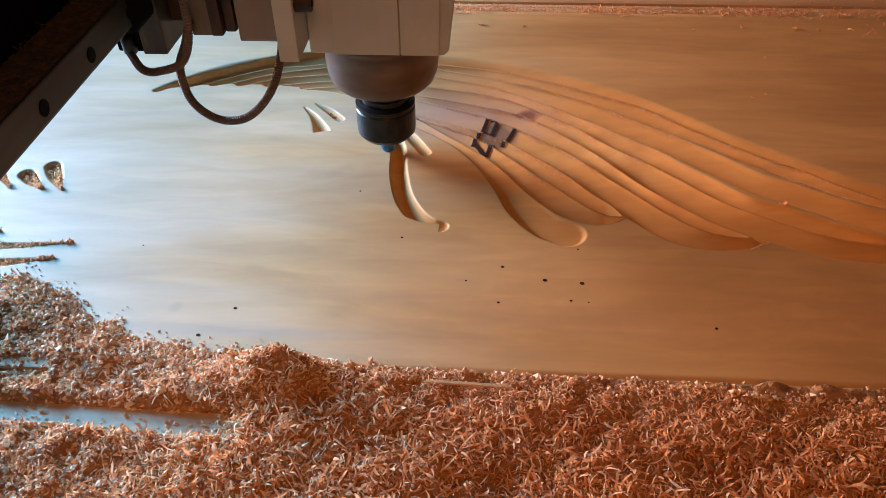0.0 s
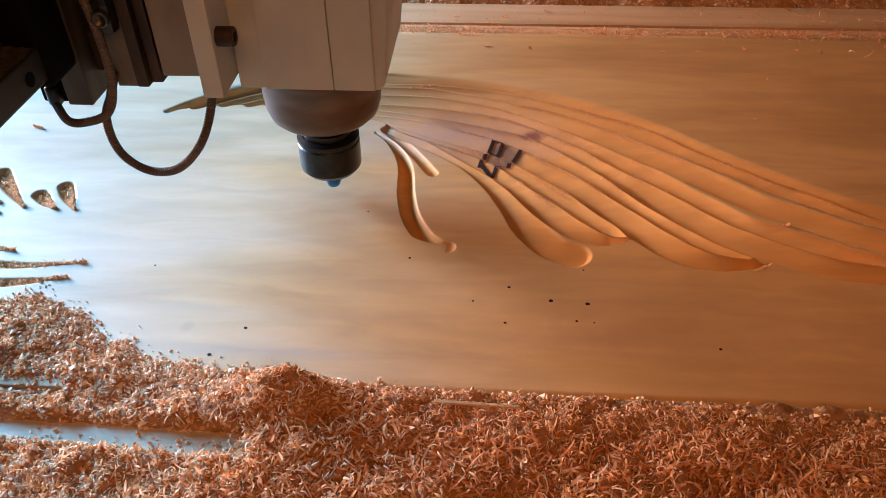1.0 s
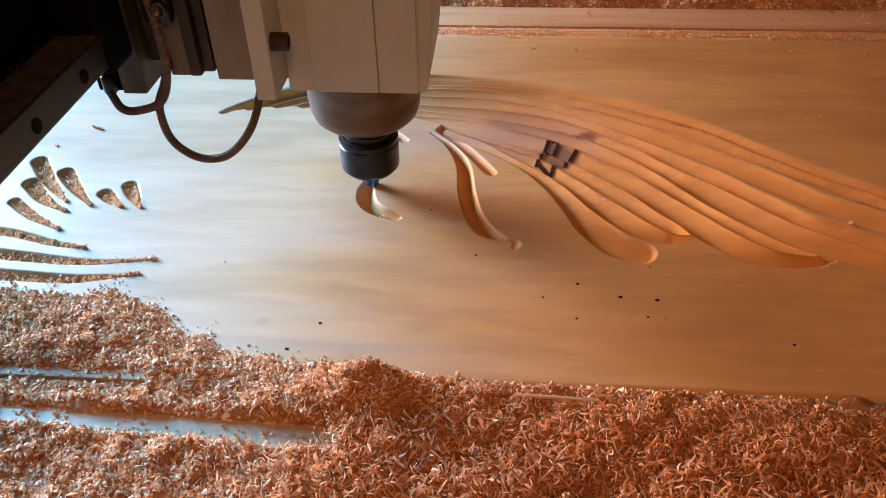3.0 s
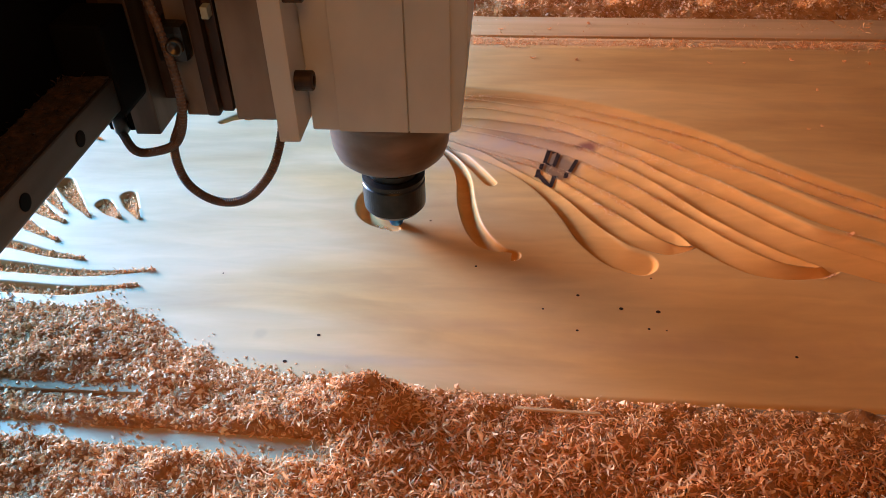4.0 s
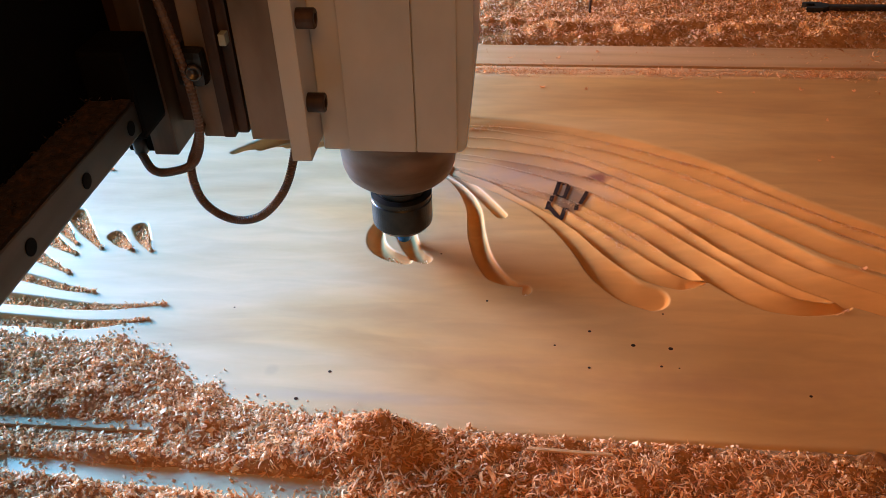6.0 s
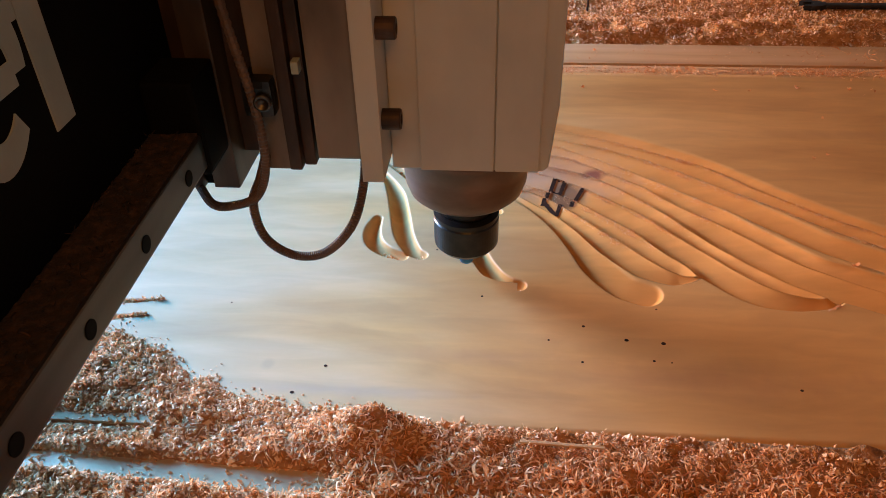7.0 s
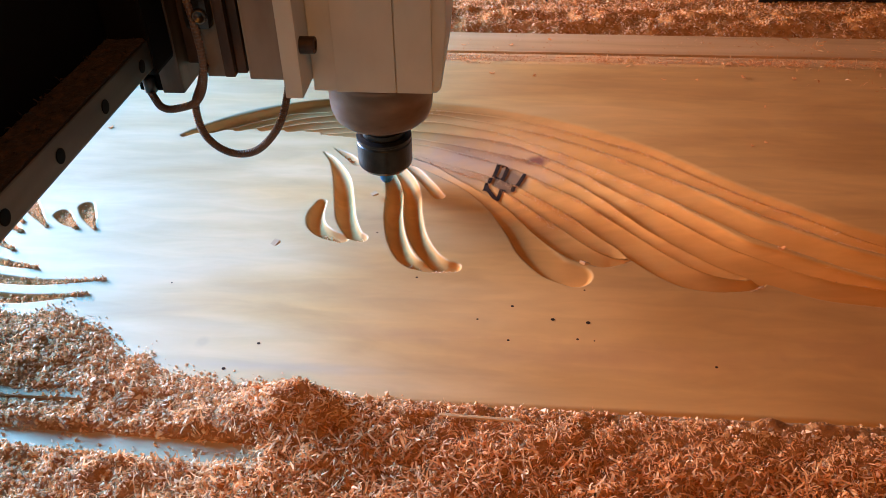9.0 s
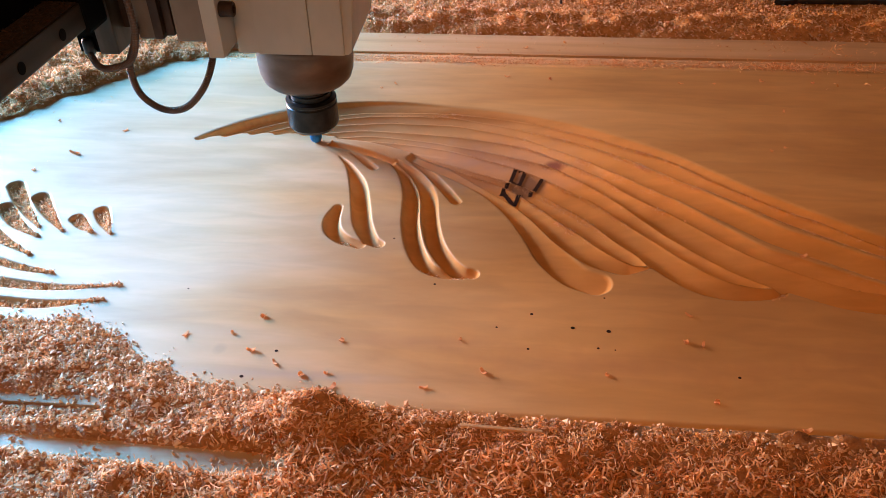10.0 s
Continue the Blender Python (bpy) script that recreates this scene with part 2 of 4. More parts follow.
def tube(points, radius, rib=0.0, sides=10, steps=30):
    """A ribbed hose along a curve."""
    c = spline(points, steps)
    bm = bmesh.new()
    last = None
    for i, q in enumerate(c):
        d = Vector(c[min(i + 1, len(c) - 1)] - c[max(i - 1, 0)]).normalized()
        side = d.cross(Vector((0.2, 1, 0.1))).normalized()
        up = d.cross(side)
        r = radius + (rib if i % 2 else 0)
        ring = [bm.verts.new(Vector(q) + r * (math.cos(2 * math.pi * k / sides) * side + math.sin(2 * math.pi * k / sides) * up)) for k in range(sides)]
        if last:
            for k in range(sides):
                bm.faces.new((last[k], last[(k + 1) % sides], ring[(k + 1) % sides], ring[k]))
        last = ring
    bmesh.ops.recalc_face_normals(bm, faces=bm.faces)
    return bm


def thing(name, label, category, group="", kind="", at=(0, 0, 0)):
    ob = new(name)
    ob.location = at
    ob.empty_display_size = 0.02
    return tagged(ob, label, category, group, kind)


# ---- unseen workshop shell, made up around the machine, with one window opening to the west ----
def slab(name, x0, x1, y0, y1, z0, z1, mat, category):
    return tagged(mesh_object(name, box(x0, x1, y0, y1, z0, z1, 0), mat), "plain " + category + " of the dim workshop", category, kind="structure")


slab("floor", -3.3, 3.6, -3.0, 4.6, -0.95, -0.85, CONCRETE, "floor")
slab("ceiling", -3.3, 3.6, -3.0, 4.6, 4.2, 4.3, PLASTER, "ceiling")
slab("wall_east", 3.5, 3.6, -3.0, 4.6, -0.85, 4.2, PLASTER, "wall")
slab("wall_north", -3.2, 3.5, 4.5, 4.6, -0.85, 4.2, PLASTER, "wall")
slab("wall_south", -3.2, 3.5, -3.0, -2.9, -0.85, 4.2, PLASTER, "wall")
slab("wall_west", -3.3, -3.2, -2.9, 0.55, -0.85, 4.2, PLASTER, "wall")
slab("wall_west_under_window", -3.3, -3.2, 0.55, 3.3, -0.85, -0.05, PLASTER, "wall")
slab("wall_west_over_window", -3.3, -3.2, 0.55, 3.3, 2.6, 4.2, PLASTER, "wall")
slab("wall_west_far", -3.3, -3.2, 3.3, 4.5, -0.85, 4.2, PLASTER, "wall")

# ---- machine bed ----
BED_Z = -0.020
bed = tagged(mesh_object("router_bed", box(-1.3, 1.5, -0.35, 1.9, -0.12, BED_Z, 0.002), PLANK), "pale wooden spoilboard bed of the router, dusted with shavings", "machine bed", kind="structure")
for i, (x, y) in enumerate(((-1.2, -0.25), (1.4, -0.25), (-1.2, 1.8), (1.4, 1.8))):
    tagged(mesh_object("bed_leg", box(x - 0.05, x + 0.05, y - 0.05, y + 0.05, -0.85, -0.12, 0.003), DARK), "dark steel leg under the router bed", "machine leg", group="bed legs", kind="structure")

# ---- the carved board ----
GROOVES = {}


def groove(name, points, depth=0.9, wide=1.0):
    """A cove cut along a curve: points of x, y and half width; depth in half widths."""
    GROOVES[name] = (spline([(x, y, r * wide) for x, y, r in points], 14), depth)


def feather_shape(v, wall, fades):
    """Depth across a feather, -1 to 1: a steep step, then a long flank that may fade out."""
    step = np.clip((v + 1.0) / wall, 0, 1)
    flank = np.clip((1.0 - v) / (2.0 - wall), 0, 1)
    if fades:
        return np.minimum(np.sin(step * np.pi / 2), flank ** 1.7)
    return np.minimum(np.sin(step * np.pi / 2), 0.5 * flank + 0.5 * np.sqrt(1 - (1 - flank) ** 2))


groove("leaf_c", [(-0.117, 0.567, 0.0034), (-0.119, 0.549, 0.0057), (-0.115, 0.532, 0.0063), (-0.104, 0.52, 0.0057), (-0.089, 0.513, 0.0046)], depth=1.25, wide=1.2)
groove("leaf_tall", [(-0.132, 0.656, 0.0007), (-0.119, 0.638, 0.0029), (-0.106, 0.608, 0.0063), (-0.098, 0.575, 0.0069), (-0.091, 0.544, 0.0069), (-0.081, 0.522, 0.0057), (-0.073, 0.515, 0.0046)], depth=1.25, wide=1.2)
groove("leaf_small", [(-0.122, 0.663, 0.0007), (-0.108, 0.651, 0.0029), (-0.095, 0.636, 0.0034)], depth=1.25, wide=1.2)
groove("leaf_in", [(-0.08, 0.651, 0.0023), (-0.064, 0.627, 0.0046), (-0.053, 0.592, 0.0063), (-0.049, 0.547, 0.0063), (-0.041, 0.511, 0.0063), (-0.029, 0.487, 0.0057), (-0.012, 0.478, 0.0046), (0.001, 0.477, 0.0034)], depth=1.25, wide=1.2)
groove("leaf_out", [(-0.075, 0.652, 0.0017), (-0.052, 0.626, 0.0046), (-0.038, 0.593, 0.0063), (-0.032, 0.552, 0.0063), (-0.025, 0.52, 0.0063), (-0.013, 0.495, 0.0063), (-0.001, 0.483, 0.0057), (0.008, 0.48, 0.0052)], depth=1.25, wide=1.2)
groove("stem", [(-0.162, 0.685, 0.004), (-0.137, 0.678, 0.004), (-0.106, 0.665, 0.004), (-0.079, 0.65, 0.0034)], depth=1.25, wide=1.2)
groove("leaf_thin", [(-0.063, 0.653, 0.0009), (-0.042, 0.632, 0.0034), (-0.024, 0.605, 0.004), (-0.011, 0.583, 0.004)], depth=1.25, wide=1.2)
# the wing: ridge lines from its outer rim inwards; each feather is a cove between two of them
RIDGES = []


def ridge(*points):
    if points[-1][0] > 0.30:  # the outer feathers run on to the east
        (xa, ya), (xb, yb) = points[-2:]
        points += ((xb + 3.0 * (xb - xa), yb + 2.2 * (yb - ya)),)
    RIDGES.append(spline(points, 14))


ridge((-0.29, 0.686), (-0.278, 0.701), (-0.266, 0.713), (-0.241, 0.735), (-0.214, 0.751), (-0.185, 0.763), (-0.155, 0.772), (-0.124, 0.776), (-0.092, 0.777), (-0.06, 0.776), (-0.028, 0.772), (0.034, 0.762), (0.095, 0.744), (0.151, 0.715), (0.203, 0.679), (0.249, 0.636), (0.291, 0.601), (0.331, 0.572), (0.357, 0.555))
ridge((-0.282, 0.682), (-0.262, 0.7), (-0.237, 0.718), (-0.21, 0.735), (-0.182, 0.749), (-0.152, 0.754), (-0.121, 0.759), (-0.074, 0.759), (-0.027, 0.755), (0.004, 0.751), (0.035, 0.745), (0.065, 0.736), (0.094, 0.724), (0.122, 0.711), (0.149, 0.695), (0.168, 0.685), (0.186, 0.674), (0.2, 0.662), (0.223, 0.638), (0.245, 0.62), (0.266, 0.602), (0.287, 0.585), (0.307, 0.573), (0.326, 0.557), (0.351, 0.539))
ridge((-0.256, 0.69), (-0.233, 0.705), (-0.207, 0.721), (-0.179, 0.736), (-0.15, 0.745), (-0.113, 0.751), (-0.076, 0.751), (-0.051, 0.749), (-0.026, 0.746), (0.005, 0.738), (0.035, 0.729), (0.064, 0.717), (0.093, 0.706), (0.121, 0.69), (0.137, 0.68), (0.16, 0.663), (0.172, 0.653), (0.196, 0.633), (0.219, 0.616), (0.241, 0.599), (0.261, 0.581), (0.281, 0.565), (0.301, 0.552), (0.32, 0.539), (0.346, 0.524))
ridge((-0.229, 0.695), (-0.204, 0.709), (-0.177, 0.724), (-0.147, 0.732), (-0.099, 0.736), (-0.074, 0.734), (-0.025, 0.729), (0.005, 0.721), (0.035, 0.712), (0.058, 0.701), (0.092, 0.679), (0.119, 0.66), (0.143, 0.636), (0.167, 0.615), (0.19, 0.596), (0.211, 0.572), (0.228, 0.555), (0.253, 0.53), (0.277, 0.518), (0.305, 0.503), (0.333, 0.488))
ridge((-0.202, 0.696), (-0.173, 0.71), (-0.145, 0.717), (-0.115, 0.72), (-0.084, 0.716), (-0.054, 0.712), (-0.023, 0.706), (0.006, 0.7), (0.035, 0.693), (0.064, 0.68), (0.091, 0.66), (0.124, 0.634), (0.141, 0.614), (0.164, 0.591), (0.176, 0.582), (0.196, 0.561), (0.215, 0.541), (0.235, 0.522), (0.254, 0.509), (0.272, 0.498), (0.301, 0.484), (0.329, 0.477))
ridge((-0.173, 0.696), (-0.142, 0.704), (-0.113, 0.707), (-0.082, 0.703), (-0.04, 0.693), (-0.022, 0.687), (0.007, 0.679), (0.036, 0.669), (0.069, 0.655), (0.085, 0.644), (0.105, 0.626), (0.133, 0.596), (0.153, 0.571), (0.165, 0.554), (0.184, 0.529), (0.2, 0.515), (0.219, 0.498), (0.234, 0.487), (0.245, 0.479), (0.256, 0.473), (0.266, 0.469), (0.275, 0.464), (0.294, 0.457), (0.32, 0.453))
ridge((-0.147, 0.698), (-0.111, 0.696), (-0.069, 0.689), (-0.033, 0.679), (0.008, 0.663), (0.036, 0.65), (0.068, 0.63), (0.087, 0.613), (0.113, 0.591), (0.13, 0.571), (0.143, 0.555), (0.165, 0.53), (0.18, 0.512), (0.196, 0.496), (0.212, 0.485), (0.228, 0.48), (0.243, 0.478))
ridge((-0.14, 0.691), (-0.109, 0.687), (-0.067, 0.671), (-0.037, 0.656), (-0.002, 0.639), (0.031, 0.624), (0.059, 0.607), (0.079, 0.588), (0.1, 0.568), (0.111, 0.556), (0.122, 0.541), (0.132, 0.528), (0.145, 0.514), (0.154, 0.497), (0.164, 0.486), (0.171, 0.478), (0.181, 0.471), (0.191, 0.466), (0.211, 0.462), (0.228, 0.463), (0.242, 0.466), (0.253, 0.472))
ridge((-0.06, 0.662), (-0.03, 0.645), (0.004, 0.627), (0.036, 0.608), (0.062, 0.582), (0.086, 0.553), (0.098, 0.541), (0.113, 0.523), (0.126, 0.51), (0.137, 0.504), (0.15, 0.5))
ridge((-0.052, 0.657), (-0.018, 0.635), (0.01, 0.61), (0.037, 0.585), (0.048, 0.572), (0.059, 0.557), (0.073, 0.534), (0.085, 0.517), (0.096, 0.504), (0.106, 0.496), (0.12, 0.49), (0.128, 0.488), (0.142, 0.492), (0.153, 0.497))
ridge((-0.065, 0.656), (-0.041, 0.637), (-0.017, 0.62), (0.011, 0.596), (0.027, 0.576), (0.04, 0.554), (0.052, 0.526), (0.061, 0.501), (0.072, 0.478), (0.082, 0.466), (0.097, 0.459))


def cove_between(inner, outer):
    """Middle line and half width of the cove from one ridge to the nearest places of the next."""
    gap = np.linalg.norm(inner[:, None] - outer[None], axis=2)
    far = outer[gap.argmin(1)]
    mid = (inner + far) / 2
    half = np.clip(gap.min(1) / 2 * 1.04, 0.0012, 0.0150)
    line = np.column_stack([mid, half])
    soft = line.copy()
    for k in range(3, len(line) - 3):
        soft[k] = line[k - 3:k + 4].mean(0)
    return soft[::2]


for k in range(len(RIDGES) - 1):
    GROOVES["feather_%d" % k] = (cove_between(RIDGES[k + 1], RIDGES[k]), 1.15 if k < 6 else 0.95 if k < 9 else 0.6)
groove("tooth_a", [(-0.431, 0.584, 0.008), (-0.406, 0.552, 0.0063), (-0.376, 0.521, 0.0008)])
groove("tooth_b", [(-0.397, 0.566, 0.008), (-0.377, 0.542, 0.0057), (-0.352, 0.516, 0.0008)])
groove("tooth_c", [(-0.347, 0.535, 0.0069), (-0.337, 0.525, 0.0052), (-0.324, 0.515, 0.0008)])
groove("tooth_d", [(-0.33, 0.548, 0.0069), (-0.321, 0.533, 0.0057), (-0.308, 0.515, 0.0008)])
groove("tooth_e", [(-0.421, 0.548, 0.008), (-0.397, 0.524, 0.0057), (-0.37, 0.507, 0.0008)])
groove("tooth_f", [(-0.421, 0.519, 0.0057), (-0.396, 0.5, 0.0046), (-0.364, 0.482, 0.0008)])
groove("spike_a", [(-0.44, 0.481, 0.0057), (-0.398, 0.475, 0.0046), (-0.359, 0.464, 0.0034), (-0.331, 0.459, 0.0007)])
groove("spike_b", [(-0.422, 0.451, 0.0069), (-0.373, 0.446, 0.0057), (-0.321, 0.442, 0.0034), (-0.27, 0.448, 0.0006)])
groove("spike_c", [(-0.407, 0.425, 0.0069), (-0.361, 0.423, 0.0057), (-0.321, 0.422, 0.0046), (-0.276, 0.43, 0.0006)])


TIP = spline([(-0.284, 0.6865, 0.002), (-0.250, 0.707, 0.012), (-0.205, 0.723, 0.024), (-0.155, 0.733, 0.036), (-0.095, 0.732, 0.045), (-0.02, 0.716, 0.052)], 6)


def carve(X, Y):
    """How deep the cutter has gone at each place: each stroke cuts by the nearest point of its line."""
    Z = np.zeros_like(X)
    for label, (c, deep) in GROOVES.items():
        feathered = label.startswith("feather")
        near, across, half = np.full_like(X, 9.0), np.ones_like(X), np.full_like(X, 1e-4)
        for a, b in zip(c[:-1], c[1:]):
            reach = max(a[2], b[2]) + 0.002
            i0, i1 = np.searchsorted(X[:, 0], [min(a[0], b[0]) - reach, max(a[0], b[0]) + reach])
            j0, j1 = np.searchsorted(Y[0], [min(a[1], b[1]) - reach, max(a[1], b[1]) + reach])
            if i0 >= i1 or j0 >= j1:
                continue
            x, y = X[i0:i1, j0:j1], Y[i0:i1, j0:j1]
            dx, dy = b[0] - a[0], b[1] - a[1]
            u = np.clip(((x - a[0]) * dx + (y - a[1]) * dy) / (dx * dx + dy * dy + 1e-12), 0, 1)
            r = np.maximum(a[2] + u * (b[2] - a[2]), 1e-4)
            d = np.hypot(x - a[0] - u * dx, y - a[1] - u * dy)
            off = (dx * (y - a[1]) - dy * (x - a[0])) / math.hypot(dx, dy)
            v = np.clip(np.where(d > r, 1.0, off / r), -1, 1)
            v = np.where(d > r, np.sign(off), v)
            best = d < near[i0:i1, j0:j1]
            near[i0:i1, j0:j1] = np.where(best, d, near[i0:i1, j0:j1])
            across[i0:i1, j0:j1] = np.where(best, v, across[i0:i1, j0:j1])
            half[i0:i1, j0:j1] = np.where(best, r, half[i0:i1, j0:j1])
        full = near / half
        cut = -np.minimum(deep * half, deep * 0.0078) * feather_shape(across, np.clip(0.0015 / half, 0.10, 0.5), label == "feather_0")
        if not feathered:
            cut = -deep * half * np.sqrt(np.clip(1.0 - full ** 2, 0, 1))
        cut = np.where(full < 1.0, cut * np.clip((1.0 - full) / 0.2, 0, 1) ** 0.5, 0.0)
        Z = np.minimum(Z, np.maximum(cut, -0.0120))
    # the wing's tip lies in a sunk field that runs out to the east
    field = np.full_like(X, 9.0)
    for (xa, ya, ra), (xb, yb, rb) in zip(TIP[:-1], TIP[1:]):
        dx, dy = xb - xa, yb - ya
        u = np.clip(((X - xa) * dx + (Y - ya) * dy) / (dx * dx + dy * dy), 0, 1)
        field = np.minimum(field, np.hypot(X - xa - u * dx, Y - ya - u * dy) - (ra + u * (rb - ra)))
    Z = Z - 0.0050 * np.clip(-field / 0.0022, 0, 1) * np.clip((-0.02 - X) / 0.13, 0, 1)
    for _ in range(1):  # the cutter and a light sanding leave no knife edges
        Z[1:-1] = 0.25 * Z[:-2] + 0.5 * Z[1:-1] + 0.25 * Z[2:]
        Z[:, 1:-1] = 0.25 * Z[:, :-2] + 0.5 * Z[:, 1:-1] + 0.25 * Z[:, 2:]
    return Z


def grid_object(name, xs, ys, height, mat, floor_z=None):
    """A sheet over the grid, with sides down to floor_z."""
    X, Y = np.meshgrid(xs, ys, indexing="ij")
    Z = height(X, Y)
    nx, ny = X.shape
    verts = np.stack([X, Y, Z], -1).reshape(-1, 3)
    idx = np.arange(nx * ny).reshape(nx, ny)
    faces = np.stack([idx[:-1, :-1], idx[1:, :-1], idx[1:, 1:], idx[:-1, 1:]], -1).reshape(-1, 4)
    if floor_z is not None:
        rim = np.concatenate([idx[:, 0], idx[-1, 1:], idx[-2::-1, -1], idx[0, -2:0:-1]])
        low = verts[rim].copy()
        low[:, 2] = floor_z
        k = np.arange(len(rim)) + nx * ny
        sides = np.stack([np.roll(rim, -1), rim, k, np.roll(k, -1)], -1)
        verts, faces = np.concatenate([verts, low]), np.concatenate([faces, sides])
    me = bpy.data.meshes.new(name)
    me.from_pydata(verts.tolist(), [], faces.tolist())
    me.materials.append(mat)
    top = (nx - 1) * (ny - 1)
    me.polygons.foreach_set("use_smooth", [k < top for k in range(len(me.polygons))])
    me.update()
    return new(name, me)


FINE = 0.0008
board_x = np.concatenate([np.linspace(-0.80, -0.47, 20), np.arange(-0.465, 0.45, FINE), np.linspace(0.455, 0.85, 20)])
board_y = np.concatenate([np.linspace(0.333, 0.405, 12), np.arange(0.41, 0.785, FINE), np.linspace(0.79, 0.884, 12)])
board = tagged(grid_object("carved_board", board_x, board_y, carve, WOOD, BED_Z),
               "orange-brown planed wooden panel with a half-carved feathered wing relief", "wooden panel")

# ---- loose wood: heaps and shavings ----
def smooth_noise(X, Y, s, seed=0.0):
    return (np.sin(X * s * 1.3 + seed) * np.cos(Y * s * 1.7 - seed * 2) + 0.6 * np.sin((X + Y) * s * 2.3 + 1.3 * seed) * np.cos((X - 0.7 * Y) * s * 2.9 + seed)
            + 0.35 * np.sin(X * s * 5.1 + 3 * seed) * np.sin(Y * s * 4.7 + seed)) / 1.6


def ramp01(v, a, b):
    return np.clip((v - a) / (b - a), 0, 1)


def front_edge(X):
    """The edge of the shavings on the board's near side: further in on the west, in ragged steps."""
    xs = (-0.42, -0.372, -0.317, -0.287, -0.267, -0.250, -0.231, -0.216, -0.203, -0.190, -0.160, -0.128, -0.09, -0.054, -0.015, 0.04, 0.11, 0.18, 0.27, 0.6)
    ys = (0.408, 0.403, 0.397, 0.403, 0.396, 0.386, 0.372, 0.360, 0.359, 0.348, 0.344, 0.341, 0.339, 0.339, 0.334, 0.331, 0.330, 0.325, 0.320, 0.303)
    return np.interp(X, xs, ys) + 0.001 + 0.003 * ramp01(-X, 0.08, 0.2) + 0.0035 * smooth_noise(X, X * 0, 110, 2.0)


def heap_front(X, Y):
    """Top of the near heap, and its depth over what it lies on; negative where bed or batten is bare."""
    inner = ramp01(front_edge(X) - Y, -0.002, 0.03)
    on_board = ramp01(Y, 0.331, 0.335)
    lumps = smooth_noise(X, Y, 45, 0.7) + 0.6 * smooth_noise(X, Y, 130, 2.2) + 0.4 * smooth_noise(X, Y, 290, 4.2)
    over_board = (0.0045 + 0.0035 * lumps) * inner - 0.004 * (inner <= 0)
    off_board = 0.0025 + 0.004 * lumps - 0.015 * np.clip(0.322 - Y, 0, 0.2) + 0.018 * np.exp(-(((X + 0.085) / 0.03) ** 2 + ((Y - 0.325) / 0.02) ** 2))
    top = off_board + (over_board - off_board) * on_board
    top = top + 0.0035 * np.exp(-(((X + 0.088) / 0.028) ** 2 + ((Y - 0.334) / 0.016) ** 2))
    strip = np.exp(-((Y - 0.2975 + 0.04 * (X + 0.33)) / np.clip(0.0062 + 0.017 * (X + 0.33), 0.004, 0.012)) ** 4) * ramp01(-X, 0.095 + 0.008 * np.sin(Y * 900), 0.115)
    lath = np.exp(-((Y - 0.3215) / 0.0105) ** 4) * ramp01(-X, 0.228, 0.236)
    top = top + (-0.0085 - top) * np.clip(1.5 * strip, 0, 1)
    top = top + (-0.0010 - top) * np.clip(1.5 * lath, 0, 1)
    h = np.where(strip > 0.72, -0.004, np.where((lath > 0.6) & (Y > 0.3225), -0.004, np.where(inner > 0, 0.008 * inner, -0.004)))
    return top, h


def heap_back(X, Y):
    d = ramp01(Y, 0.968 + 0.006 * 0, 1.0)
    h = (0.012 + 0.009 * smooth_noise(X, Y, 40, 1.9)) * d * (1 - 0.7 * ramp01(Y, 1.05, 1.07)) - 0.003 * (1 - d)
    return BED_Z + 0.012 + h, h


def heap_west(X, Y):
    """The heap that lies over the board's far west corner."""
    line = (Y - 0.70) - 1.25 * (X + 0.51)
    line = np.where(X > -0.39, (Y - 0.868) - 0.35 * (X + 0.37), line)
    d = ramp01(line + 0.012 * smooth_noise(X, Y, 50, 4.0), 0.0, 0.05)
    h = (0.010 + 0.006 * smooth_noise(X, Y, 48, 3.1)) * d - 0.02 * ramp01(Y, 0.88, 0.90) * (X > -0.33)
    return h - 0.018 * ramp01(-d, -0.2, 0.0), h - 0.003 * (1 - d)


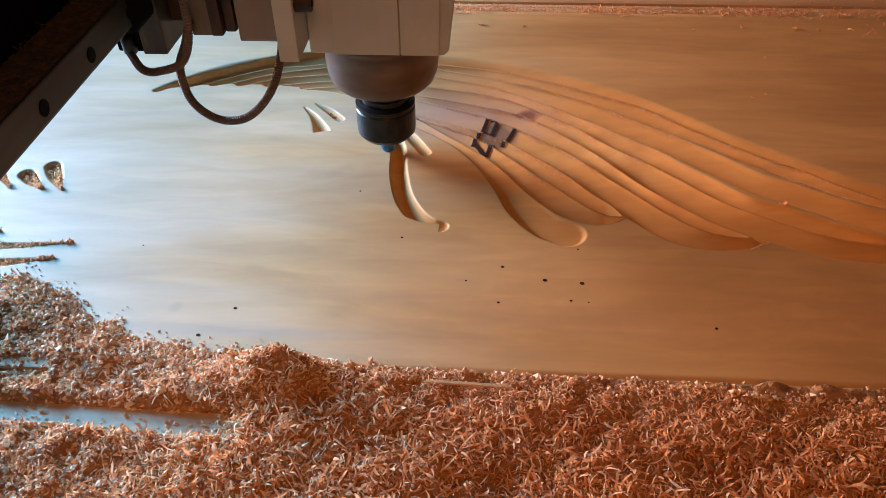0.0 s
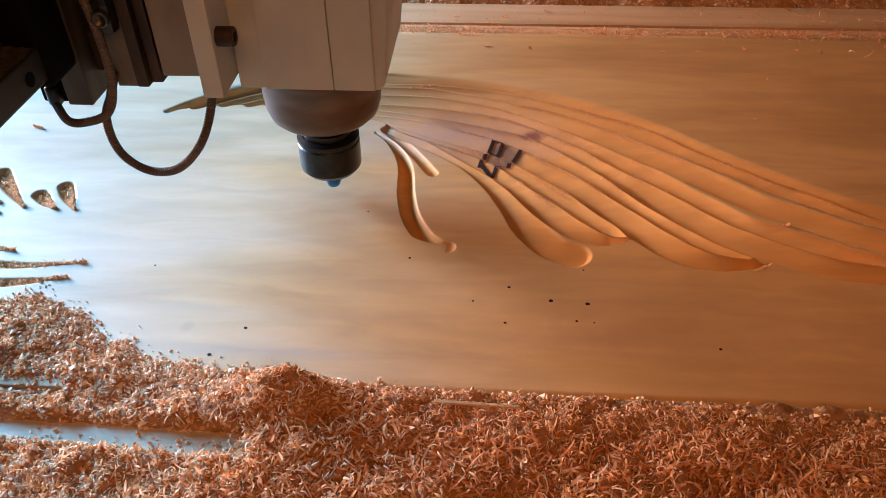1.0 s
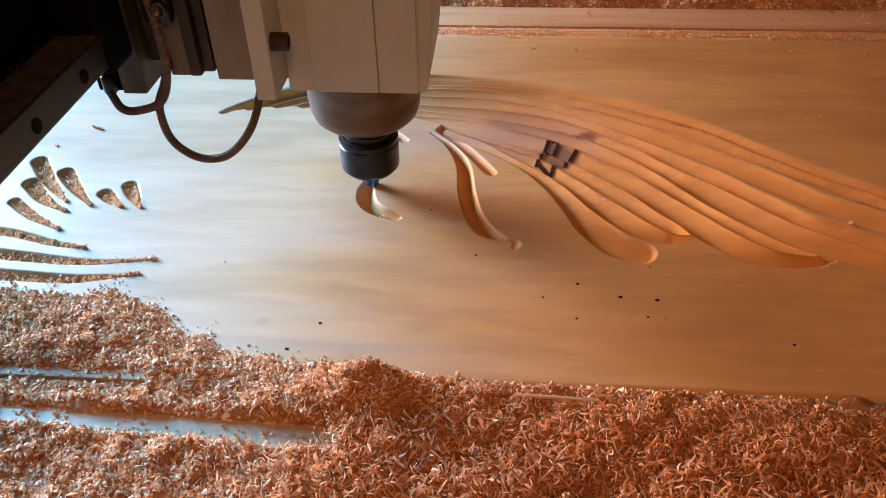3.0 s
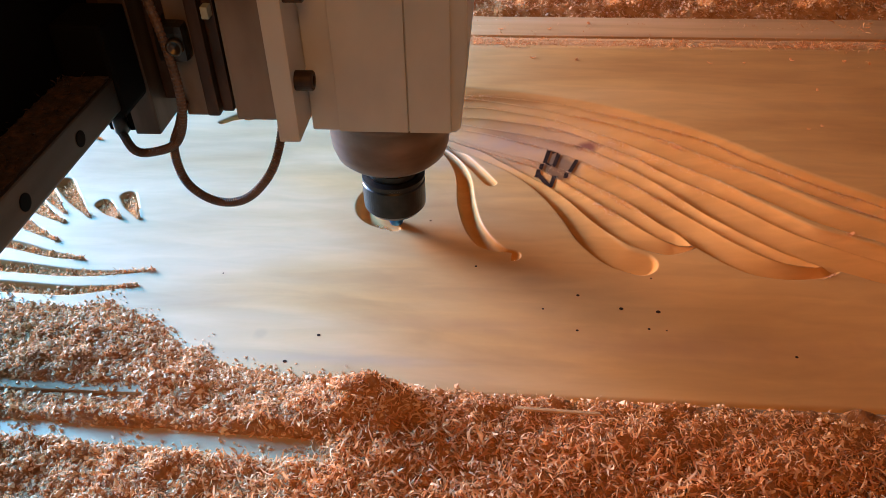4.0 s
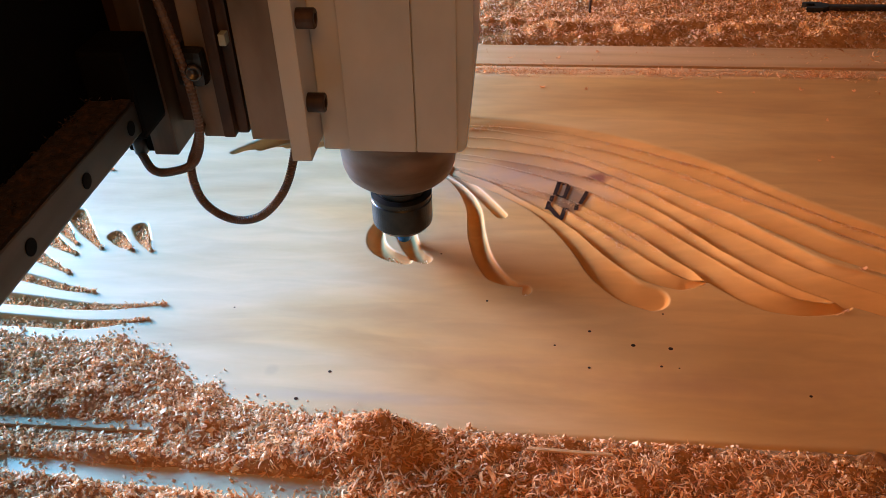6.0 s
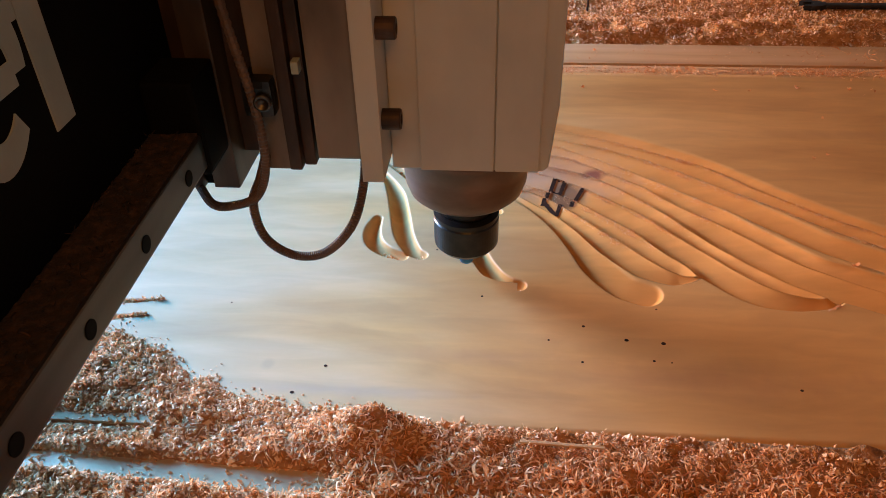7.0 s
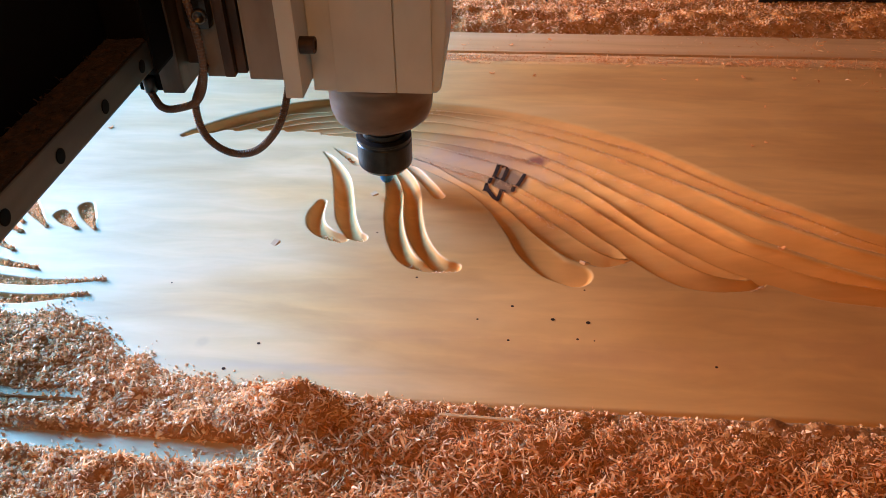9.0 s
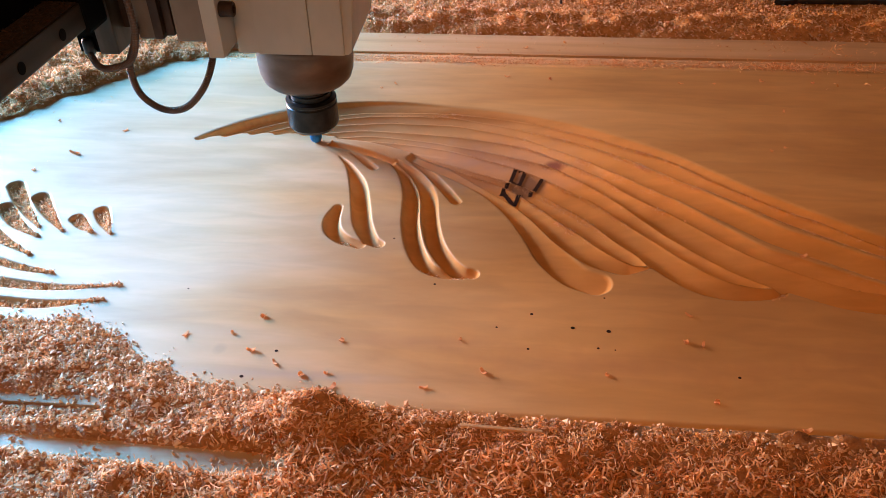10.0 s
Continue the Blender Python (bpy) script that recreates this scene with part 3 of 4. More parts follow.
def shavings(name, spots, sizes, label, lift=0.001, flat=0.5, seed=1, mat=None):
    """Many curled shavings in one mesh: ribbons of three bends, each with its own curl, twist and lie."""
    g = np.random.default_rng(seed)
    n = len(spots)
    L = sizes * g.uniform(0.7, 1.7, n)
    W = sizes * g.uniform(0.10, 0.23, n)
    curl = g.normal(0, 1.5, n) + np.sign(g.normal(size=n)) * 2.3
    twist = g.normal(0, 1.5, n)
    s = np.linspace(-0.5, 0.5, 5)
    ang = curl[:, None] * s[None]
    px = np.sin(ang) / np.where(np.abs(curl) < 0.05, 0.05, curl)[:, None] * L[:, None]
    pz = (1 - np.cos(ang)) / np.where(np.abs(curl) < 0.05, 0.05, curl)[:, None] * L[:, None]
    tw = twist[:, None] * s[None] * 2
    taper = np.array([0.6, 0.95, 0.85, 1.0, 0.5])[None] * W[:, None] / 2
    wy, wz = np.cos(tw) * taper, np.sin(tw) * taper
    left = np.stack([px, wy, pz + wz], -1)
    right = np.stack([px, -wy, pz - wz], -1)
    v = np.stack([left, right], 2)
    a, b, c = g.uniform(0, 2 * np.pi, n), g.normal(0, flat, n), g.uniform(0, 2 * np.pi, n) * (flat > 0.3) + g.normal(0, flat, n)
    def rot(q, t, i, j):
        t = t[:, None, None]
        qi, qj = q[..., i] * np.cos(t) - q[..., j] * np.sin(t), q[..., i] * np.sin(t) + q[..., j] * np.cos(t)
        q = q.copy()
        q[..., i], q[..., j] = qi, qj
        return q
    v = rot(rot(rot(v, c, 1, 2), b, 0, 2), a, 0, 1)
    low = v[..., 2].min((1, 2))
    v[..., 2] -= (low * 0.75)[:, None, None]
    v += spots[:, None, None, :]
    v[..., 2] += lift * g.uniform(-0.6, 1.0, n)[:, None, None]
    verts = v.reshape(-1, 3)
    k = (np.arange(n) * 10)[:, None, None]
    q = np.array([[0, 1, 3, 2], [2, 3, 5, 4], [4, 5, 7, 6], [6, 7, 9, 8]])[None] + k
    me = bpy.data.meshes.new(name)
    me.from_pydata(verts.tolist(), [], q.reshape(-1, 4).tolist())
    me.materials.append(mat or CHIP)
    me.polygons.foreach_set("use_smooth", [True] * len(me.polygons))
    return tagged(new(name, me), label, "wood shavings", kind="stuff")


def scatter(n, x0, x1, y0, y1, heap, seed, least=0.0015):
    g = np.random.default_rng(seed)
    x, y = g.uniform(x0, x1, n), g.uniform(y0, y1, n)
    z, h = heap(x, y)
    keep = h > least * g.uniform(-0.3, 1.3, n)
    return np.stack([x, y, z], -1)[keep]


def heap_sheet(name, x0, x1, y0, y1, step, heap, label, mat=None):
    ob = grid_object(name, np.arange(x0, x1, step), np.arange(y0, y1, step), lambda X, Y: heap(X, Y)[0] + 0.0012 * smooth_noise(X, Y, 420, 0.3), mat or HEAP)
    return tagged(ob, label, "wood shavings", kind="stuff")


heap_sheet("front_heap", -0.62, 0.66, 0.10, 0.43, 0.003, heap_front, "packed orange wood dust heaped along the panel's near edge, darkened for the shade in its gaps")
heap_sheet("back_heap", -0.75, 1.2, 0.955, 1.45, 0.004, heap_back, "packed orange wood dust behind the rear plank", WOODDUST)
heap_sheet("west_heap", -0.80, -0.24, 0.60, 1.0, 0.004, heap_west, "packed wood dust over the panel's far corner", WOODDUST)

front = scatter(60000, -0.55, 0.60, 0.17, 0.42, heap_front, 11)
front = front[np.random.default_rng(6).uniform(size=len(front)) < 1.0 - 0.4 * ramp01(-front[:, 0], 0.10, 0.22)]
gsize = np.random.default_rng(5)
near_edge = ramp01(front_edge(front[:, 0]) - front[:, 1], 0.0, 0.035)
west_fine = 1.0 - 0.58 * ramp01(-front[:, 0], 0.10, 0.24)
shavings("front_shavings", front, west_fine * (0.0026 + 0.0052 * near_edge) * gsize.uniform(0.75, 1.25, len(front)), "curled orange wood shavings heaped in front of the panel", lift=0.003, flat=0.6, seed=2)
rim = scatter(17000, -0.50, 0.55, 0.30, 0.425, heap_front, 13, least=0.0004)
rim = rim[(front_edge(rim[:, 0]) - rim[:, 1]) < 0.022]
shavings("rim_shavings", rim, np.full(len(rim), 0.0026), "fine wood crumbs along the edge of the heap", lift=0.001, flat=0.5, seed=3)
back = scatter(22000, -0.70, 1.0, 0.955, 1.30, heap_back, 17)
back = back[np.random.default_rng(8).uniform(size=len(back)) < 1.0 - 0.45 * ramp01(back[:, 0], 0.1, 0.45)]
shavings("back_shavings", back, np.full(len(back), 0.0060), "orange wood shavings behind the rear plank", lift=0.002, flat=0.6, seed=4)
west = scatter(19000, -0.80, -0.26, 0.60, 1.0, heap_west, 19)
shavings("west_shavings", west, np.full(len(west), 0.0066), "orange wood shavings over the panel's far corner", lift=0.002, flat=0.6, seed=5)

def crumbs(name, spots, sizes, label, seed, mat=None):
    """Blocky grains of wood in one mesh, each a lopsided eight-sided lump."""
    g = np.random.default_rng(seed)
    n = len(spots)
    v = np.array([[1, 0, 0], [-1, 0, 0], [0, 1, 0], [0, -1, 0], [0, 0, 1], [0, 0, -1]], float)[None] * g.uniform(0.45, 1.35, (n, 6, 1)) + g.normal(0, 0.25, (n, 6, 3))
    v = v * (sizes[:, None] * np.array([[0.62, 0.45, 0.34]]) * g.uniform(0.7, 1.3, (n, 3)))[:, None, :]
    a, b = g.uniform(0, 2 * np.pi, (n, 1)), g.normal(0, 0.7, (n, 1))
    x, y, z = v[..., 0], v[..., 1], v[..., 2]
    x, z = x * np.cos(b) - z * np.sin(b), x * np.sin(b) + z * np.cos(b)
    x, y = x * np.cos(a) - y * np.sin(a), x * np.sin(a) + y * np.cos(a)
    v = np.stack([x, y, z], -1) + spots[:, None, :]
    v[..., 2] += (sizes * g.uniform(-0.05, 0.5, n))[:, None]
    f = np.array([[0, 2, 4], [2, 1, 4], [1, 3, 4], [3, 0, 4], [2, 0, 5], [1, 2, 5], [3, 1, 5], [0, 3, 5]])[None] + (6 * np.arange(n))[:, None, None]
    me = bpy.data.meshes.new(name)
    me.from_pydata(v.reshape(-1, 3).tolist(), [], f.reshape(-1, 3).tolist())
    me.materials.append(mat or CRUMB)
    return tagged(new(name, me), label, "wood shavings", kind="stuff")


grains = scatter(60000, -0.52, 0.55, 0.19, 0.425, heap_front, 71, least=0.0003)
gsize = np.random.default_rng(73)
far_in = front_edge(grains[:, 0]) - grains[:, 1]
chance = np.clip(0.95 * ramp01(-grains[:, 0], -0.02, 0.20) + 0.9 * np.exp(-np.clip(far_in, 0, 1) / 0.012), 0.06, 1)
grains = grains[gsize.uniform(size=len(grains)) < chance]
crumbs("front_crumbs", grains, gsize.uniform(0.0014, 0.0036, len(grains)) * gsize.uniform(0.8, 1.2, len(grains)), "fine tan wood crumbs strewn over the near heap", 75)
side = scatter(12000, -0.75, -0.26, 0.60, 1.0, heap_west, 101, least=0.0003)
crumbs("west_grains", side, gsize.uniform(0.002, 0.0045, len(side)), "tan wood crumbs over the far heap", 103)
rear = scatter(22000, -0.70, 1.0, 0.955, 1.25, heap_back, 89, least=0.0003)
crumbs("back_crumbs", rear, gsize.uniform(0.002, 0.0048, len(rear)), "fine orange wood crumbs over the rear heap", 91)
bx = gsize.uniform(-0.5, 0.6, 1100)
crumbs("batten_crumbs", np.stack([bx, gsize.uniform(0.3245, 0.3335, 1100), np.where(gsize.uniform(size=1100) < 0.5, 0.0008, -0.004)], -1), gsize.uniform(0.0014, 0.0034, 1100), "wood crumbs caught along the half-buried batten", 77)
px = gsize.uniform(-0.45, -0.05, 500)
crumbs("plank_grains", np.stack([px, gsize.uniform(0.275, 0.3075, 500), np.full(500, -0.0045)], -1), gsize.uniform(0.0012, 0.0030, 500), "loose wood crumbs on the bare plank", 79)

# ---- planks behind and battens in front of the board ----
tagged(mesh_object("rear_plank", box(-0.85, 1.3, 0.9155, 0.976, BED_Z, -0.001, 0.0015), PLANK), "dusty pale plank laid behind the carved panel", "plank")
for y0, y1, z1 in ((0.8865, 0.9015, -0.0015), (0.9045, 0.9120, -0.0025)):
    tagged(mesh_object("rear_lath", box(-0.85, 1.3, y0, y1, BED_Z, z1, 0.0008), PLANK), "narrow wooden lath wedged behind the panel", "lath", group="laths behind the panel")
tagged(mesh_object("front_plank", box(-0.85, -0.02, 0.2700, 0.3080, BED_Z, -0.0045, 0.001), PALEPLANK), "pale plank lying bare between the heaps of shavings", "plank")
tagged(mesh_object("front_batten", box(-0.85, 0.9, 0.3245, 0.3327, BED_Z, 0.0012, 0.0008), OLDWOOD), "brown wooden batten half buried in shavings", "batten")

# ---- smaller loose wood ----
BOARD_Z = carve(*np.meshgrid(board_x, board_y, indexing="ij"))


def on_board(x, y):
    """Height of the carved surface at places."""
    i = np.clip(np.searchsorted(board_x, x), 1, len(board_x) - 1)
    j = np.clip(np.searchsorted(board_y, y), 1, len(board_y) - 1)
    return BOARD_Z[i, j]


def strewn(name, x, y, size, label, lift=0.0006, flat=0.5, seed=1, z=None):
    return shavings(name, np.stack([x, y, on_board(x, y) if z is None else z], -1), np.full(len(x), size) * np.random.default_rng(seed).uniform(0.6, 1.4, len(x)), label, lift=lift, flat=flat, seed=seed)


g = np.random.default_rng(23)
# grains that thin out from the near heap's edge over the panel
ex = g.uniform(-0.44, -0.10, 3600)
ey = front_edge(ex) - 0.006 + g.exponential(0.0034, 3600)
crumbs("edge_grains", np.stack([ex, ey, on_board(ex, ey)], -1)[ey > 0.335], g.uniform(0.0010, 0.0025, 3600)[ey > 0.335], "fine wood grains strewn from the heap onto the panel", 99)
# crumbs that fill the old cuts at the west end
fx, fy = [], []
for key, (c, deep) in GROOVES.items():
    if key[:5] in ("tooth", "spike"):
        pick = c[g.integers(0, len(c), 420)]
        ang, rad = g.uniform(0, 2 * np.pi, 420), np.sqrt(g.uniform(0, 1, 420)) * 0.85
        fx.append(pick[:, 0] + pick[:, 2] * rad * np.cos(ang))
        fy.append(pick[:, 1] + pick[:, 2] * rad * np.sin(ang))
packed = np.random.default_rng(83).integers(0, len(np.concatenate(fx)), 4200)
cx, cy = np.concatenate(fx)[packed], np.concatenate(fy)[packed]
crumbs("groove_grains", np.stack([cx, cy, on_board(cx, cy) + 0.0004], -1), np.random.default_rng(85).uniform(0.0014, 0.0032, 4200), "brown wood grains packed in finished cuts", 87)
tail = np.concatenate([GROOVES[key][0][-k:] for key, k in (("leaf_c", 22), ("leaf_tall", 10), ("leaf_in", 30), ("leaf_out", 14))])
pick = tail[np.random.default_rng(93).integers(0, len(tail), 330)]
cx, cy = pick[:, 0] + pick[:, 2] * g.uniform(-0.6, 0.6, 330), pick[:, 1] + pick[:, 2] * g.uniform(-0.7, 0.2, 330)
crumbs("cut_crumbs", np.stack([cx, cy, on_board(cx, cy) + 0.0003], -1), np.random.default_rng(95).uniform(0.0010, 0.0024, 330), "loose wood crumbs left at the ends of fresh cuts", 97)
strewn("groove_crumbs", np.concatenate(fx), np.concatenate(fy), 0.0030, "brown wood crumbs packed in finished cuts", lift=0.0016, flat=0.8, seed=31)
# torn fibres along the feather ridges
fx, fy = [], []
for key, (c, deep) in GROOVES.items():
    if key.startswith("feather") and key not in ("feather_8", "feather_9"):
        for k in range(len(c) - 1):
            d = c[k + 1, :2] - c[k, :2]
            d = d / (np.linalg.norm(d) + 1e-9)
            patchy = 0.5 + 0.5 * math.sin(c[k, 0] * 61 + c[k, 1] * 83 + len(key) + ord(key[-1]) * 2.1)
            n = int(g.uniform(0, 90) * max(0.0, patchy - 0.45) * (c[k, 0] > -0.05))
            off = -c[k, 2] * (0.97 + 0.45 * g.uniform(0, 1, n) ** 1.6) + g.normal(0, 0.0005, n)
            run = g.uniform(0, 1, n)[:, None] * (c[k + 1, :2] - c[k, :2])
            fx.append(c[k, 0] + run[:, 0] - d[1] * off)
            fy.append(c[k, 1] + run[:, 1] + d[0] * off)
fuzz = strewn("torn_fibres", np.concatenate(fx), np.concatenate(fy), 0.0013, "torn wood fibres along the carved ridges", lift=0.0003, flat=0.9, seed=33)
fuzz.data.materials[0] = CRUMB
# frayed grain right on the cut edges, darkened to draw the steps' shadow lines
fx, fy = [], []
for key, (c, deep) in GROOVES.items():
    if key.startswith("feather"):
        for k in range(len(c) - 1):
            if c[k, 0] < -0.10:
                continue
            d = (c[k + 1, :2] - c[k, :2]) / (np.linalg.norm(c[k + 1, :2] - c[k, :2]) + 1e-9)
            n = int(g.uniform(9, 20))
            off = -c[k, 2] * 0.97 + g.normal(0, 0.00045, n)
            run = g.uniform(0, 1, n)[:, None] * (c[k + 1, :2] - c[k, :2])
            fx.append(c[k, 0] + run[:, 0] - d[1] * off)
            fy.append(c[k, 1] + run[:, 1] + d[0] * off)
frayed = strewn("frayed_shade_lines", np.concatenate(fx), np.concatenate(fy), 0.0009, "frayed grain along the carved steps, darkened to stand in for their shade", lift=0.0002, flat=0.5, seed=43)
frayed.data.materials[0] = TORN_SHADE
# crumbs in the slot behind the panel, thinning out to the west
n = 5200
x, y = g.uniform(-0.45, 0.75, n), 0.893 + g.normal(0, 0.0075, n)
keep = g.uniform(size=n) < 0.45 + 0.55 * ramp01(smooth_noise(x, y * 0, 26, 5.0), -0.3, 0.5)
x, y = x[keep], y[keep]
strewn("slot_shavings", x, y, 0.0042, "wood shavings along the slot behind the panel", lift=0.001, flat=0.5, seed=35, z=np.where(y < 0.8865, 0.0, -0.0015))
# scattered shavings on the panel's far corner and on the rear plank
n = 1500
x, y = g.uniform(0.28, 0.80, n), g.uniform(0.78, 0.965, n)
keep = (g.uniform(size=n) < ramp01(x + 1.2 * (y - 0.87), 0.30, 0.75) ** 1.3) & ((y < 0.882) | (y > 0.917))
strewn("corner_shavings", x[keep], y[keep], 0.0055, "orange wood shavings scattered over the panel's far corner", lift=0.0008, flat=0.4, seed=37, z=np.zeros(int(keep.sum())))
n = 260
x, y = g.uniform(-0.45, 0.8, n), g.uniform(0.92, 0.965, n)
strewn("plank_crumbs", x, y, 0.0034, "loose wood crumbs on the rear plank", lift=0.0003, flat=0.3, seed=39, z=np.full(n, -0.001))
n = 1100
x, y = g.uniform(-0.56, -0.30, n), g.uniform(0.62, 0.88, n)
line = np.where(x > -0.39, (y - 0.868) - 0.35 * (x + 0.37), (y - 0.70) - 1.25 * (x + 0.51))
keep = (line < 0.01) & (g.uniform(size=n) < np.exp(line / 0.022))
strewn("west_crumbs", x[keep], y[keep], 0.0026, "fine wood crumbs beside the far heap", lift=0.0003, flat=0.4, seed=41)

# ---- cracks of the charred knot ----
CRACKS = [[(0.03, 0.601), (0.038, 0.626), (0.044, 0.647)],
          [(0.041, 0.645), (0.053, 0.642), (0.07, 0.631)],
          [(0.038, 0.628), (0.049, 0.618), (0.06, 0.611)],
          [(0.053, 0.641), (0.046, 0.62)],
          [(0.07, 0.631), (0.06, 0.611), (0.056, 0.6)],
          [(0.031, 0.606), (0.042, 0.586)],
          [(0.042, 0.586), (0.048, 0.604)],
          [(0.044, 0.649), (0.048, 0.639)]]
for line in CRACKS:
    c = spline(line, 10)
    bm = bmesh.new()
    last = None
    for k, q in enumerate(c):
        d = c[min(k + 1, len(c) - 1)] - c[max(k - 1, 0)]
        d = d / (np.linalg.norm(d) + 1e-9)
        w = 0.0018 * (0.75 + 0.5 * abs(math.sin(k * 1.7 + line[0][0] * 900)))
        pair = []
        for sgn in (1, -1):
            px, py = q[0] - d[1] * w * sgn, q[1] + d[0] * w * sgn
            pair.append(bm.verts.new((px, py, float(on_board(px, py)) + 0.0006)))
        if last:
            bm.faces.new((last[0], last[1], pair[1], pair[0]))
        last = pair
    bmesh.ops.recalc_face_normals(bm, faces=bm.faces)
    part("crack", bm, KNOT, board, "black crack of a charred knot")


# ---- single chips ----
def chip_mesh(name, length, width, curl, thick=0.0005):
    """One curled shaving with its thickness."""
    bm = bmesh.new()
    last = None
    for k in range(7):
        u = k / 6 - 0.5
        a = curl * u
        px, pz = math.sin(a) / curl * length, (1 - math.cos(a)) / curl * length
        w = width * (0.35 + 0.65 * math.cos(u * 2.4))
        nx, nz = -math.sin(a) * thick, math.cos(a) * thick
        ring = [bm.verts.new(q) for q in ((px, -w / 2, pz), (px, w / 2, pz), (px + nx, w / 2, pz + nz), (px + nx, -w / 2, pz + nz))]
        if last:
            for i in range(4):
                bm.faces.new((last[i], last[(i + 1) % 4], ring[(i + 1) % 4], ring[i]))
        else:
            bm.faces.new(ring[::-1])
        last = ring
    bm.faces.new(last)
    bmesh.ops.recalc_face_normals(bm, faces=bm.faces)
    me = bpy.data.meshes.new(name)
    bm.to_mesh(me)
    bm.free()
    me.materials.append(CHIP)
    return me


CHIPS = [chip_mesh("wood_chip", 0.0085, 0.0030, 2.2), chip_mesh("wood_chip", 0.0060, 0.0038, 3.4), chip_mesh("wood_chip", 0.0070, 0.0022, 1.3), chip_mesh("wood_chip", 0.0045, 0.0026, 2.6)]
RESTING = [(0.032, 0.847), (0.082, 0.843), (0.231, 0.839), (0.269, 0.84), (0.324, 0.849), (0.381, 0.848), (0.33, 0.775), (0.296, 0.69), (0.054, 0.934), (0.104, 0.954), (-0.006, 0.933), (-0.45, 0.711), (-0.404, 0.646), (-0.427, 0.611), (-0.097, 0.821), (-0.112, 0.81), (0.193, 0.57), (-0.398, 0.644), (-0.369, 0.694), (0.311, 0.697), (0.278, 0.519)]
LANDED = [(-0.146, 0.419), (-0.198, 0.396), (-0.164, 0.4), (-0.145, 0.383), (-0.082, 0.397), (-0.125, 0.372), (-0.087, 0.365), (-0.08, 0.352), (-0.104, 0.362), (-0.018, 0.356), (0.004, 0.404), (0.022, 0.373), (0.166, 0.412), (0.178, 0.41), (0.107, 0.376), (0.229, 0.336), (0.177, 0.356), (0.173, 0.441)]
for k, (x, y) in enumerate(RESTING):
    ob = tagged(new("wood_chip", CHIPS[k % 4]), "small curled wood chip lying on the panel", "wood chip", group="chips on the panel")
    z = float(on_board(x, y)) if y < 0.88 else -0.001
    ob.matrix_basis = pose(x, y, z + 0.0003, 0, 0, 73 * k)
fliers = []
for k, (x, y) in enumerate(LANDED):
    ob = tagged(new("wood_chip", CHIPS[(k + 1) % 4]), "small curled wood chip thrown off by the cutter", "wood chip", group="chips thrown by the cutter")
    fliers.append((ob, 9.15 + 0.55 * ((k * 7) % 18) / 17, x, y, 61 * k))


# ---- waste wood that the cutter takes out of the panel ----
def waste(key, first, last, t0, t1, top):
    """Wedges that fill part of a cut until the cutter comes by: (object, time of leaving)."""
    c = GROOVES[key][0][first:last + 1]
    way = np.concatenate([[0], np.cumsum(np.linalg.norm(np.diff(c[:, :2], axis=0), axis=1))])
    made = []
    count = max(2, int(way[-1] / 0.0048))
    marks = np.interp(np.linspace(0, way[-1], count + 1), way, np.arange(len(c)))

    def ends(m):
        i = min(int(m), len(c) - 2)
        u = m - i
        q = c[i] * (1 - u) + c[i + 1] * u
        d = c[i + 1, :2] - c[i, :2]
        d = d / np.linalg.norm(d)
        return q, d
    for k in range(count):
        (qa, da), (qb, db) = ends(marks[k]), ends(marks[k + 1])
        if k == 0:
            qa = np.array([*(qa[:2] - da * (qa[2] + 0.002)), qa[2]])
        if k == count - 1:
            qb = np.array([*(qb[:2] + db * (qb[2] + 0.002)), qb[2]])
        for sgn in (1, -1):
            bm = bmesh.new()
            ring = []
            for q, d in ((qa, da), (qb, db)):
                r = q[2] + 0.0022
                side = (q[0] - d[1] * r * sgn, q[1] + d[0] * r * sgn)
                deep = 0.5 * q[2]
                ring.append([bm.verts.new((q[0], q[1], top)), bm.verts.new((*side, top)), bm.verts.new((q[0] * 0.5 + side[0] * 0.5, q[1] * 0.5 + side[1] * 0.5, -deep * 0.8)), bm.verts.new((q[0], q[1], -deep))])
            a, b = ring
            bm.faces.new(a), bm.faces.new(b)
            for i in range(4):
                bm.faces.new((a[i], a[(i + 1) % 4], b[(i + 1) % 4], b[i]))
            bmesh.ops.recalc_face_normals(bm, faces=bm.faces)
            ob = tagged(mesh_object("waste_chip", bm, WOOD), "small wedge of panel wood cut loose by the cutter", "wood chip", group="wood cut from the panel")
            made.append((ob, t0 + (t1 - t0) * (k + 0.3) / count, Vector(((qa[0] + qb[0]) / 2, (qa[1] + qb[1]) / 2, 0))))
    return made


cut_wood = (waste("leaf_c", 0, 56, 1.55, 2.4, 0.00004) + list(waste("leaf_tall", 30, 84, 5.0, 4.35, 0.00006)) + waste("leaf_in", 0, 98, 9.1, 7.55, 0.00008) + waste("stem", 0, 42, 10.05, 9.15, 0.00010))

# ---- wrench and stud behind the heap ----
wrench = thing("open_wrench", "steel open-ended wrench with a dark jaw lying in wood dust", "wrench", at=(0.405, 1.120, -0.004))
bm = bmesh.new()
outline = [(0.000, 0.010), (0.012, 0.0135), (0.026, 0.010), (0.034, 0.0045), (0.034, -0.0045), (0.026, -0.010), (0.012, -0.0135), (0.000, -0.010), (0.004, -0.0055), (0.015, -0.0050), (0.015, 0.0050), (0.004, 0.0055)]
low, high = [bm.verts.new((x, y, 0.0)) for x, y in outline], [bm.verts.new((x, y, 0.008)) for x, y in outline]
bm.faces.new(low[::-1]), bm.faces.new(high)
